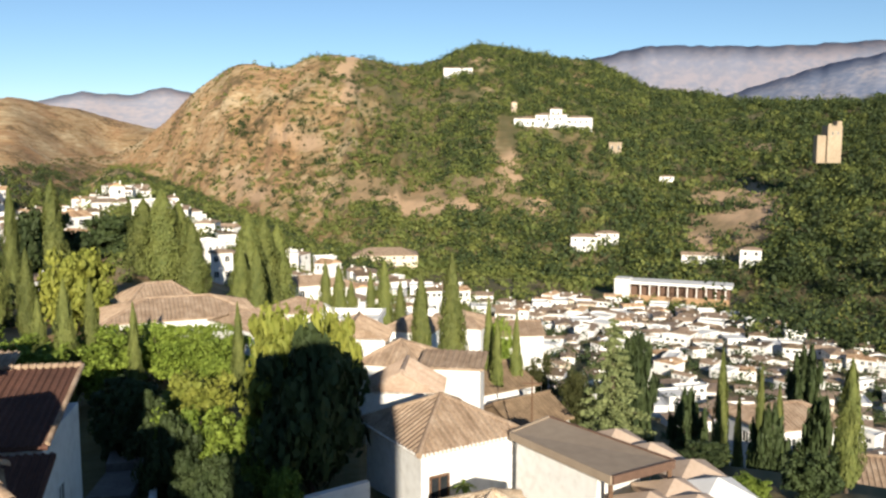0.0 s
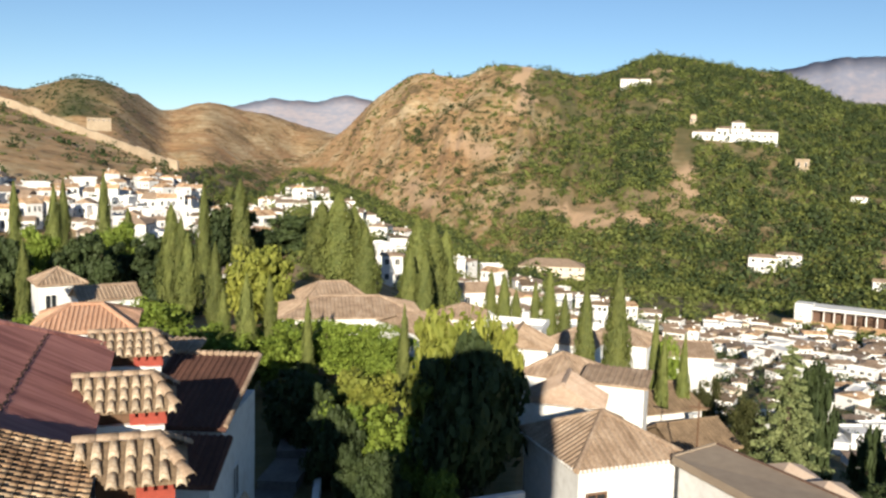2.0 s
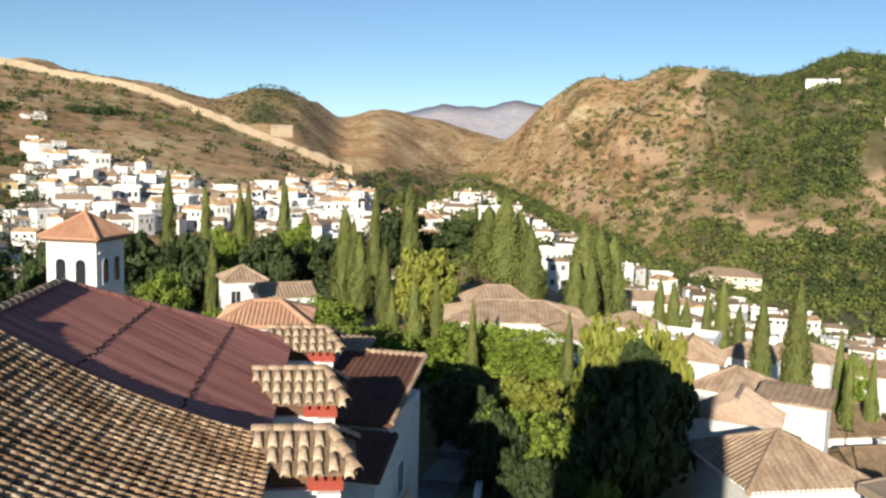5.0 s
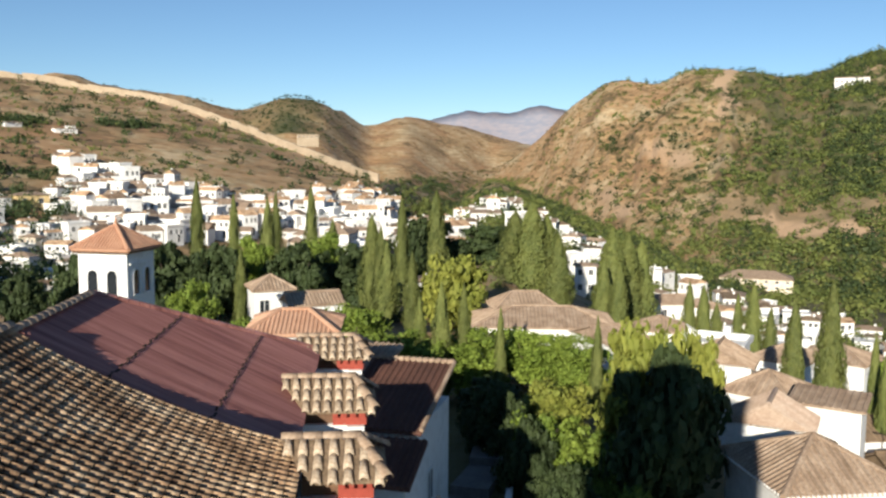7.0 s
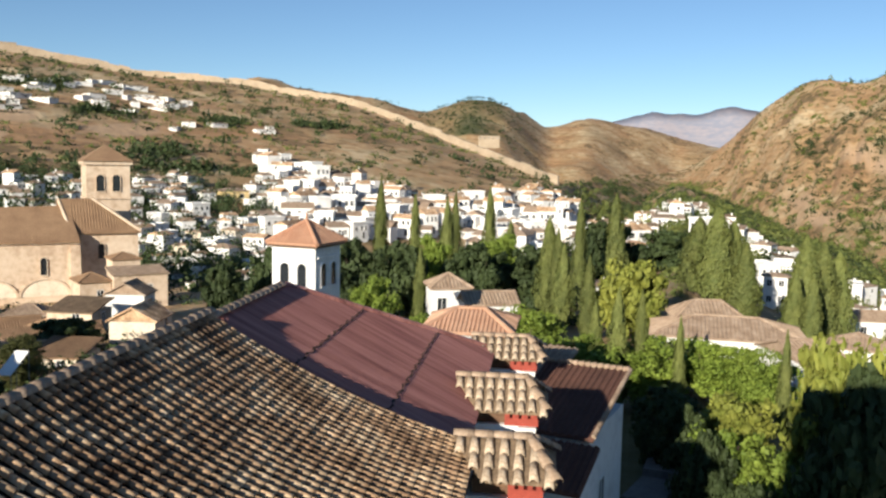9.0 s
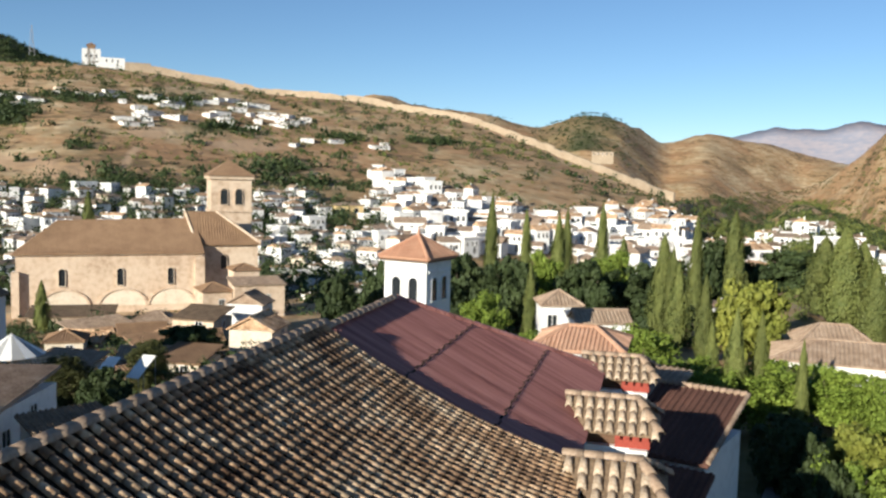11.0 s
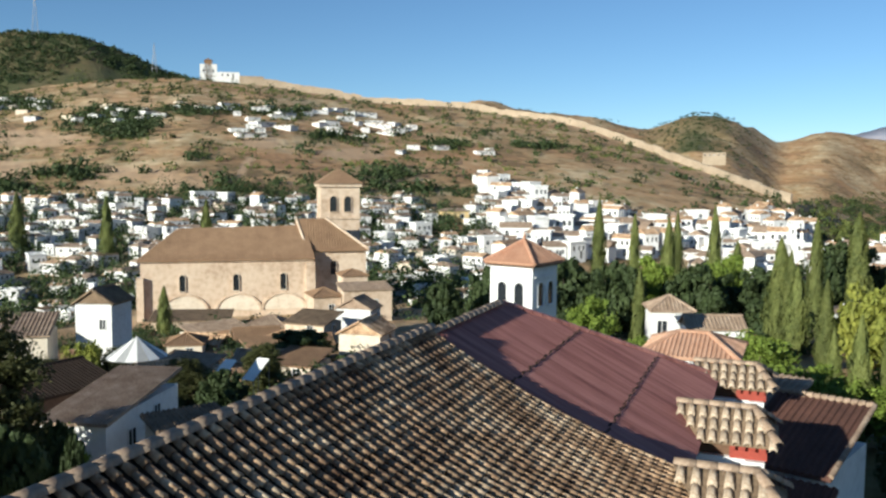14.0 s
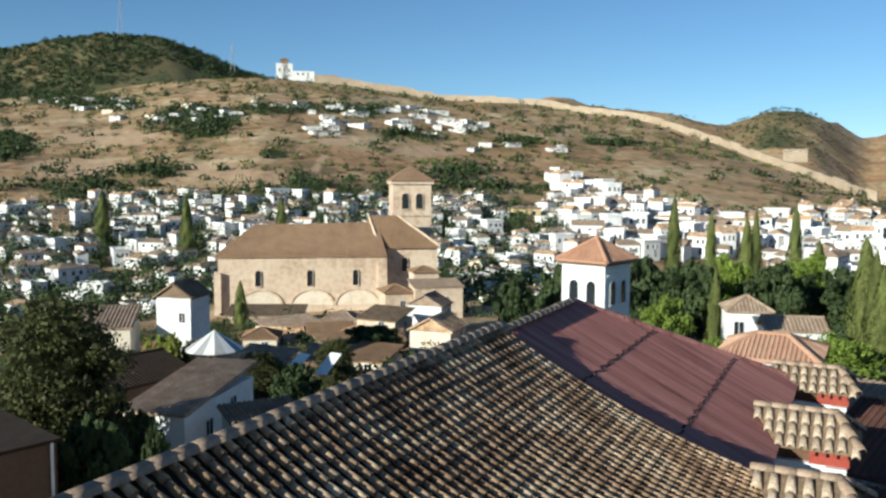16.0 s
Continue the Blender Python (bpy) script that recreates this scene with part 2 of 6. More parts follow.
def lumps(az, d):
    """Gullies and knolls, growing with distance from the town; ravines run down the steep hill faces."""
    az, d = np.broadcast_arrays(np.asarray(az, float), np.asarray(d, float))
    x, y = -d * np.sin(np.radians(az)), d * np.cos(np.radians(az))
    n = np.array([noise.fractal((p * 0.012, q * 0.012, 0.3), 0.9, 2.1, 5) for p, q in zip(x.ravel(), y.ravel())]).reshape(x.shape)
    r = np.array([noise.fractal((a * 0.34, q * 0.0022, 7.7), 0.9, 2.2, 4) for a, q in zip(az.ravel(), d.ravel())]).reshape(x.shape)
    dl, dr = np.interp(az, _az, _cols[0]), np.interp(az, _az, _cols[2])
    s = np.clip((d - dl) / (dr - dl), 0, 1)
    ravine = (0.35 - np.minimum(1.0, 2.4 * np.abs(r))) * np.sin(np.pi * s) ** 0.8 * np.interp(az, [-3, 2, 16, 20, 23], [0.0, 12.0, 13.0, 5.0, 0.0])
    return n * np.clip((d - 420) / 400, 0, 1) * (3.0 + 3.0 * np.clip((d - 900) / 800, 0, 2)) + ravine


def ground(az, d):
    return float(rise(az, d)) + float(lumps(np.array([az]), np.array([d]))[0])


az_line = np.concatenate([np.arange(-180, -40, 5.0), np.arange(-40, 92, 0.28), np.arange(92, 180, 4.0)])
d_line = np.concatenate([[0.5], np.geomspace(8, 400, 40), np.linspace(412, 1500, 170), np.geomspace(1530, 4600, 30)])
A, Dm = np.meshgrid(az_line, d_line)
Z = rise(A, Dm) + lumps(A, Dm)
X, Y = -Dm * np.sin(np.radians(A)), Dm * np.cos(np.radians(A))
nr, nc = A.shape
idx = np.arange(nr * nc).reshape(nr, nc)
nxt = np.roll(idx, -1, axis=1)
faces = np.stack([idx[:-1].ravel(), idx[1:].ravel(), nxt[1:].ravel(), nxt[:-1].ravel()], 1)[:, ::-1]


# bearing, angle, half width and half height of groves, fields and hamlets on the dry north hill
GROVES = [(71.2, 3.3, 2.4, 0.9), (77.6, 4.3, 2.6, 0.4), (74.0, 0.1, 2.0, 0.4), (78.0, -0.9, 3.0, 0.5), (62.0, 4.2, 3.0, 0.2), (67.2, 4.2, 1.4, 0.35), (58.2, 2.6, 1.2, 0.25), (66.5, -1.3, 2.2, 0.25), (54.0, 0.4, 1.8, 0.35), (50.2, 2.2, 1.4, 0.3), (52.0, -0.9, 3.2, 0.3), (84, 1.5, 3, 0.8), (30.6, 0.3, 1.8, 0.3), (33.6, 1.2, 1.3, 0.25), (44, 2.2, 2.0, 0.25), (46, -0.8, 2.4, 0.4), (66.3, 1.3, 0.7, 0.3), (56.9, -0.5, 3.0, 0.45), (64.8, -0.4, 0.5, 0.8)]
FIELDS = [(70.0, 0.1, 3.2, 0.5), (78.2, 0.3, 2.8, 0.55), (67.2, -0.75, 1.7, 0.35), (76.5, 2.3, 3.0, 0.45), (62.5, 2.3, 1.2, 0.35), (56.5, 1.6, 2.0, 0.35)]
SCARS = [(12.4, -3.0, 1.3, 0.5), (2.0, -3.5, 2.4, 0.45), (-1.6, -3.9, 1.4, 0.45), (-4.5, -1.4, 0.7, 1.1), (-6.6, -3.7, 0.9, 0.5), (-19.5, -3.2, 2.2, 1.2), (-17.0, -6.0, 1.8, 0.5), (-20.0, 0.0, 1.0, 0.3), (-2.5, 5.7, 1.0, 0.25), (-8.6, 5.6, 0.8, 0.2), (13.6, -1.8, 0.9, 0.4), (9.6, 1.0, 1.6, 0.5)]
HAMLETS = [(60.0, 4.0, 4.2, 0.4), (77.6, 4.2, 2.6, 0.45), (70.8, 3.9, 2.0, 0.5), (55.5, 3.2, 3.6, 0.5), (66.2, 4.5, 1.8, 0.3), (74.6, 3.3, 1.6, 0.3), (62.6, 3.0, 1.8, 0.35), (50.5, 1.8, 3.0, 0.4)]


def angle_up(a, d):
    return np.degrees(np.arctan2(rise(a, d) - EYE, d))


def within(spots, a, d):
    """1 inside any of the oval spots, falling to 0 outside them."""
    e = angle_up(a, d)
    k = np.zeros(np.shape(e))
    for sa, se, ra, re in spots:
        k = np.maximum(k, np.clip(2.2 - 1.6 * np.hypot((a - sa) / ra, (e - se) / re), 0, 1))
    return k * (d < 1060) * (d > 300)


def land_cover(a, d):
    """0 dry grass and bare earth, 1 green scrub; near ground is raised to darken its shade."""
    patch = np.array([noise.fractal((p * 0.5, q * 0.006, 2.0), 0.8, 2.1, 4) for p, q in zip(a.ravel(), d.ravel())]).reshape(a.shape)
    south = np.clip((9.5 - a) / 6, 0, 1) * 1.25
    low = np.clip((650 - d) / 250, 0, 1) * np.clip((26 - a) / 6, 0, 1)
    mast = np.clip((a - 63) / 5, 0, 1) * np.clip((d - 930) / 60, 0, 1) * 0.9
    # dark cover on the near ground deepens the foreground shade by colour
    garden = np.clip((95 - d) / 20, 0, 1) * 0.8
    mast = np.maximum(mast, garden)
    knoll = np.exp(-((a - 34.2) / 2.4) ** 2) * (d > 1350) * 0.8
    return np.clip(np.maximum(np.maximum(south * 0.6, low * 0.5), np.maximum(mast, knoll)) + np.where((a > 30) & (d < 950), 0.5, 0.4) * patch + 0.6 * within(GROVES, a, d) - 0.5 * within(FIELDS, a, d), 0, 1)


def bare_earth(a, d):
    """Pale scars and scarps on the dry hill."""
    dl, dr = np.interp(a, _az, _cols[0]), np.interp(a, _az, _cols[2])
    s = (d - dl) / (dr - dl)
    scar = (np.abs(a - 6.2 - 0.4 * np.sin(d * 0.05)) < 0.5) & (s > 0.6) & (s < 1)
    rough = np.array([noise.fractal((p * 0.9, q * 0.02, 4.0), 0.8, 2.1, 3) for p, q in zip(a.ravel(), d.ravel())]).reshape(a.shape)
    wall = np.clip((22 - np.abs(d - dr + 14)) / 14, 0, 1) * (a > 27.5) * (a < 64)
    scarp = (np.abs(s - 0.2) < 0.06) & (a > -7) & (a < 10)
    bank = (np.abs(a + 18.5) < 2.5) & (s > 0.1) & (s < 0.36)
    fields = np.clip(3 * within(FIELDS, a, d) - 0.8, 0, 1)
    e = angle_up(a, d)
    track = (np.abs(a - np.interp(e, [-1.4, -0.3, 0.6, 1.4], [65.7, 64.6, 63.6, 63.1])) < 0.3) & (np.abs(e) < 1.4) & (d < 960)
    return np.clip(scar * 0.9 + scarp * 0.35 + bank * 0.4 + fields * 0.7 + track * 0.8 + wall * 0.8 + np.clip(within(SCARS, a, d) * (1 + rough), 0, 0.95), 0, 1)


GROUND = material("hill_ground", [(0.165, 0.11, 0.055), (0.39, 0.24, 0.12), (0.42, 0.29, 0.155), (0.54, 0.41, 0.25)], 0.02, 0.95, 1.0, 0.2, fine=6, span=(0.4, 0.6))
gn, gl = GROUND.node_tree.nodes, GROUND.node_tree.links.new
gattr = gn.new("ShaderNodeAttribute")
gattr.attribute_name = "cover"
gmix = gn.new("ShaderNodeMix")
gmix.data_type = "RGBA"
gsrc = gn["Principled BSDF"].inputs["Base Color"].links[0].from_socket
gl(gattr.outputs["Fac"], gmix.inputs[0]), gl(gsrc, gmix.inputs[6])
gmix.inputs[7].default_value = (0.075, 0.08, 0.032, 1)
battr = gn.new("ShaderNodeAttribute")
battr.attribute_name = "bare"
bmix = gn.new("ShaderNodeMix")
bmix.data_type = "RGBA"
gpos = gn.new("ShaderNodeNewGeometry")
redn = gn.new("ShaderNodeTexNoise")
redn.inputs["Scale"].default_value, redn.inputs["Detail"].default_value = 0.011, 7
redr = gn.new("ShaderNodeMapRange")
redr.inputs[1].default_value, redr.inputs[2].default_value, redr.inputs[4].default_value = 0.48, 0.66, 0.75
redm = gn.new("ShaderNodeMix")
redm.data_type = "RGBA"
redm.inputs[7].default_value = (0.36, 0.2, 0.1, 1)
gl(gpos.outputs["Position"], redn.inputs["Vector"]), gl(redn.outputs[0], redr.inputs[0]), gl(redr.outputs[0], redm.inputs[0]), gl(gsrc, redm.inputs[6])
# grassy terrace banks along the contours
wave = gn.new("ShaderNodeTexWave")
wave.bands_direction = "Z"
wave.inputs["Scale"].default_value, wave.inputs["Distortion"].default_value, wave.inputs["Detail"].default_value, wave.inputs["Detail Scale"].default_value = 0.045, 9.0, 5, 0.6
wrap = gn.new("ShaderNodeMapRange")
wrap.inputs[1].default_value, wrap.inputs[2].default_value, wrap.inputs[4].default_value = 0.62, 0.95, 0.28
bank = gn.new("ShaderNodeMix")
bank.data_type = "RGBA"
bank.inputs[7].default_value = (0.12, 0.1, 0.045, 1)
gl(gpos.outputs["Position"], wave.inputs["Vector"]), gl(wave.outputs["Fac"], wrap.inputs[0]), gl(wrap.outputs[0], bank.inputs[0])
gl(redm.outputs[2], bank.inputs[6]), gl(bank.outputs[2], gmix.inputs[6])
gl(battr.outputs["Fac"], bmix.inputs[0]), gl(gmix.outputs[2], bmix.inputs[6])
bmix.inputs[7].default_value = (0.47, 0.32, 0.2, 1)
gl(bmix.outputs[2], gn["Principled BSDF"].inputs["Base Color"])
me = arrays("ground", np.stack([X, Y, Z], -1).reshape(-1, 3), faces, GROUND, True)
att = me.attributes.new("cover", "FLOAT", "POINT")
att.data.foreach_set("value", land_cover(A, Dm).ravel().astype(np.float32))
att = me.attributes.new("bare", "FLOAT", "POINT")
att.data.foreach_set("value", bare_earth(A, Dm).ravel().astype(np.float32))
tagged(new("ground", me), "dry brown and scrub-green valley slopes and hills", "ground", kind="structure")

# far ranges behind everything; distance haze is mixed into their pale colours
HAZE_PINK = material("far_haze_pink", [(0.29, 0.3, 0.36), (0.35, 0.335, 0.375), (0.41, 0.365, 0.385)], 0.004, 1.0, spec=0, span=(0.4, 0.6))
HAZE_BLUE = material("far_haze_blue", [(0.2, 0.215, 0.28), (0.23, 0.234, 0.288), (0.28, 0.262, 0.3)], 0.004, 1.0, spec=0, span=(0.4, 0.6))


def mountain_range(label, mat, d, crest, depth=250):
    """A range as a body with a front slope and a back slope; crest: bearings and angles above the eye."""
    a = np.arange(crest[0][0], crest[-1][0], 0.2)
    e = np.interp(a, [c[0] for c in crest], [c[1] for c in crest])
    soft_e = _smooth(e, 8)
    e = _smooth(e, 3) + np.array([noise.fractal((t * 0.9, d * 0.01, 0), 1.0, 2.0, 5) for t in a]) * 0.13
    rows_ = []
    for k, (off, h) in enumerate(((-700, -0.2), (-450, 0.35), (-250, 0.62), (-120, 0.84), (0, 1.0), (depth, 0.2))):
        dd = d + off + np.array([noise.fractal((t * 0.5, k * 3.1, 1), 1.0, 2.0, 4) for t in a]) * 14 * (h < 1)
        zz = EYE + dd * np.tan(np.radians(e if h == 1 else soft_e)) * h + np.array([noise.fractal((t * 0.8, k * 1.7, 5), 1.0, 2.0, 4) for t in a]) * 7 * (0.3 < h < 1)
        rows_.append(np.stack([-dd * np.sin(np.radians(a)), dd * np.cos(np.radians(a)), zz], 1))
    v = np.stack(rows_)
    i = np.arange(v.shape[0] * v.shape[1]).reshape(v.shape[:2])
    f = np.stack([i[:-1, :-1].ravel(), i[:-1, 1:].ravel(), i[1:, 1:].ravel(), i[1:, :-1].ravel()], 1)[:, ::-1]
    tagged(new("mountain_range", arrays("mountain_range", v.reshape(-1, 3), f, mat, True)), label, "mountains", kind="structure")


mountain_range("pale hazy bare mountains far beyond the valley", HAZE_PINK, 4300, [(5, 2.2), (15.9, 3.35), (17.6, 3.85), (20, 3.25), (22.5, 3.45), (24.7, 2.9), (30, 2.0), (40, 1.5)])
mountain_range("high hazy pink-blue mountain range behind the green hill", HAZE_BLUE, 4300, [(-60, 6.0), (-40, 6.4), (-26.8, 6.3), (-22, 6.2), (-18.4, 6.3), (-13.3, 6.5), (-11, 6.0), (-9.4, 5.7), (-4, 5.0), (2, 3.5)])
# blue-grey tone carries the haze in front of this nearer range
HAZE_DARK = material("haze_blue_grey", [(0.15, 0.18, 0.26), (0.2, 0.22, 0.29), (0.29, 0.28, 0.32)], 0.006, 1.0, spec=0, span=(0.4, 0.6))
mountain_range("rocky mountain behind the wooded hill, coloured blue-grey for haze", HAZE_DARK, 3100, [(-60, 5.2), (-35, 5.9), (-27, 5.6), (-24.2, 5.1), (-21.4, 4.35), (-18.5, 3.4), (-15, 2.2), (-10, 1.0)])

# ---------------------------------------------------------------- the church that the camera stands on
NAVE = pose(0, 0, 0, 0, 0, 29.4)  # local y runs along the ridge, local x across it to the east
RIDGE_X, RIDGE_Z, PITCH, EAVE_W = -8.5, 10.0, 0.5, 7.0
U0, U1, U2 = -4.0, 20.9, 27.6
church = thing("church_roof_and_nave", NAVE, "old church nave with a tiled roof and a red sheet-metal part", "church")


def sag(w):
    """The old roof's slope: it lies flatter towards the eaves."""
    return RIDGE_Z - 0.62 * w + 0.026 * w * w


WEST_EDGE, EAST_EDGE = RIDGE_X - EAVE_W, RIDGE_X + EAVE_W
g = Geo()
z_eave = RIDGE_Z - PITCH * EAVE_W
g.box(WEST_EDGE + 0.5, EAST_EDGE - 0.5, U0 + 0.3, U2 + 6.0, -6.0, z_eave - 0.1)
part("wall", g, WHITE, church, "white plastered nave wall")
# the bed's blackness paints the shade in the gaps between tile rows
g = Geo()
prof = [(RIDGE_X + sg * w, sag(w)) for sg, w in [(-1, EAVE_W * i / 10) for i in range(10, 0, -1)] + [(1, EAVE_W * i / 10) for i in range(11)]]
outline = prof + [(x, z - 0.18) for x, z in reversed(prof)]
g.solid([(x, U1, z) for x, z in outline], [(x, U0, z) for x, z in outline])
part("roof_bed", g, TILE_BED, church, "channel bed under the old tiles, blackened for the shade between rows")


def barrel(length, r0, r1, n=6, bend=1.0):
    """One half-round tile along +x from 0 to length, tapering from r0 to r1."""
    v, f = [], []
    for x, r in ((0, r0), (length, r1)):
        for i in range(n + 1):
            t = math.pi * i / n
            v.append((x, -r * math.cos(t), (r * math.sin(t)) * bend))
        for i in range(n + 1):
            t = math.pi * i / n
            v.append((x, -(r - 0.018) * math.cos(t), (r * math.sin(t) - 0.02) * bend))
    m = n + 1
    for i in range(n):
        f += [(i, i + 1, 2 * m + i + 1, 2 * m + i), (i, m + i, m + i + 1, i + 1), (2 * m + i, 2 * m + i + 1, 3 * m + i + 1, 3 * m + i)]
    return np.array(v), np.array(f)


def lay(ob_name, base_v, base_f, frames, mat, parent, singles, label=""):
    """Lays alike tiles: the first ones as objects that share a mesh, the rest joined."""
    me = arrays(ob_name, base_v, base_f, mat, False)
    for m in frames[:singles]:
        o = new(ob_name, me)
        o.parent, o.matrix_basis = parent, m
    rest = frames[singles:]
    if rest:
        h = np.c_[base_v, np.ones(len(base_v))]
        v = np.concatenate([(h @ np.array(m).T)[:, :3] for m in rest])
        f = np.concatenate([base_f + k * len(base_v) for k in range(len(rest))])
        o = new(ob_name + "s", arrays(ob_name + "s", v, f, mat, False))
        o.parent = parent
        tagged(o, label or "rows of weathered half-round clay tiles", kind="stuff")


def tile_rows(x_top, run, u0, u1, z_of, step, length, rise_, rng, sgn=1):
    """Poses of tiles in courses that run down a slope; the slope runs along local x (times sgn)."""
    out = []
    cols = int(round((u1 - u0) / step))
    n = int(round(run / length))
    for c in range(cols):
        u = u0 + (c + 0.5) * (u1 - u0) / cols
        for k in range(n):
            a, b = run * k / n, run * (k + 1) / n
            za, zb = z_of(a), z_of(b)
            tilt = math.atan2(za - zb, b - a)
            j = rng.uniform(-1, 1)
            m = Matrix.Translation((x_top + sgn * (a - 0.03), u + 0.012 * j, za + rise_ + 0.008 * rng.uniform(-1, 1)))
            m = m @ Euler((0, 0, 0 if sgn > 0 else math.pi)).to_matrix().to_4x4() @ Euler((0.03 * j, tilt - 0.03, 0.025 * rng.uniform(-1, 1))).to_matrix().to_4x4()
            out.append(m)
    return out


rng = random.Random(4)
STEP, TL = 0.285, 0.26
bv, bf = barrel(TL * 1.16, 0.06, 0.084, bend=1.15)
east = tile_rows(RIDGE_X + 0.05, EAVE_W - 0.02, U0, U1, sag, STEP, TL, 0.03, rng)
east.sort(key=lambda m: abs(m.translation.y - 12) + abs(m.translation.x + 3.5) * 1.2)
ridge = []
g = Geo()
hv, hf = barrel(0.52, 0.15, 0.158, 8, bend=0.75)
n_ridge = int((U2 - U0) / 0.44)
for k in range(n_ridge):
    lower = 0.16 if U0 + k * 0.44 > U1 - 0.1 else 0.0
    m = Matrix.Translation((RIDGE_X, U0 + k * 0.44, RIDGE_Z + 0.03 - lower + 0.006 * rng.uniform(-1, 1))) @ Euler((0, -0.006, math.pi / 2)).to_matrix().to_4x4()
    ridge.append(m)
lay("ridge_tile", hv, hf, ridge, TILE, church, len(ridge))

# red sheet-metal part, hipped at its far end
SAGR = lambda w: RIDGE_Z - 0.2 - PITCH * w
g = Geo()
R0, R3 = U1 - 0.2, U2 + 6.3
pitch_n = int((R3 - R0) / 0.16)
for sgn in (1, -1):
    for k in range(pitch_n):
        for h in (0, 1):
            ua, ub = R0 + (k + h * 0.5) * 0.16, R0 + (k + h * 0.5 + 0.5) * 0.16
            wa = EAVE_W - 0.25
            top_a, top_b = max(0, ua - U2), max(0, ub - U2)
            if top_b >= wa:
                continue
            za, zb = (0.0, 0.045) if h == 0 else (0.045, 0.0)
            q = [(RIDGE_X + sgn * top_a, ua, SAGR(top_a) + za), (RIDGE_X + sgn * wa, ua, SAGR(wa) + za), (RIDGE_X + sgn * wa, ub, SAGR(wa) + zb), (RIDGE_X + sgn * top_b, ub, SAGR(top_b) + zb)]
            g.poly(q if sgn > 0 else q[::-1])
g.poly([(RIDGE_X, U2, RIDGE_Z - 0.08), (EAST_EDGE - 0.3, R3, z_eave - 0.1), (WEST_EDGE + 0.3, R3, z_eave - 0.1)])
part("metal_roof", g, METAL_RED, church, "faded red corrugated sheet-metal roof")
for wseam in (2.2, 4.6):
    g = Geo()
    end = U2 + wseam - 0.1
    n = int((end - U1) / 0.22)
    for k in range(n):
        u = U1 + (end - U1) * k / n
        w = wseam + 0.03 * math.sin(k * 1.7)
        g.box(RIDGE_X + w, RIDGE_X + w + 0.07, u, u + 0.12, SAGR(w) - 0.05, SAGR(w) + 0.03)
    tagged(part("seam", g, TILE_BED, church, "dark overlap seam"), kind="stuff")
for k in range(24):
    a, b = U2 + 6.5 * k / 24, U2 + 6.5 * (k + 0.9) / 24
    g = Geo()
    g.tube((RIDGE_X + (a - U2), a, SAGR(a - U2) + 0.03), (RIDGE_X + (b - U2), b, SAGR(b - U2) + 0.02), 0.11, 0.12, 8)
    part("hip_cap", g, METAL_RED, church, "rounded red hip cap")


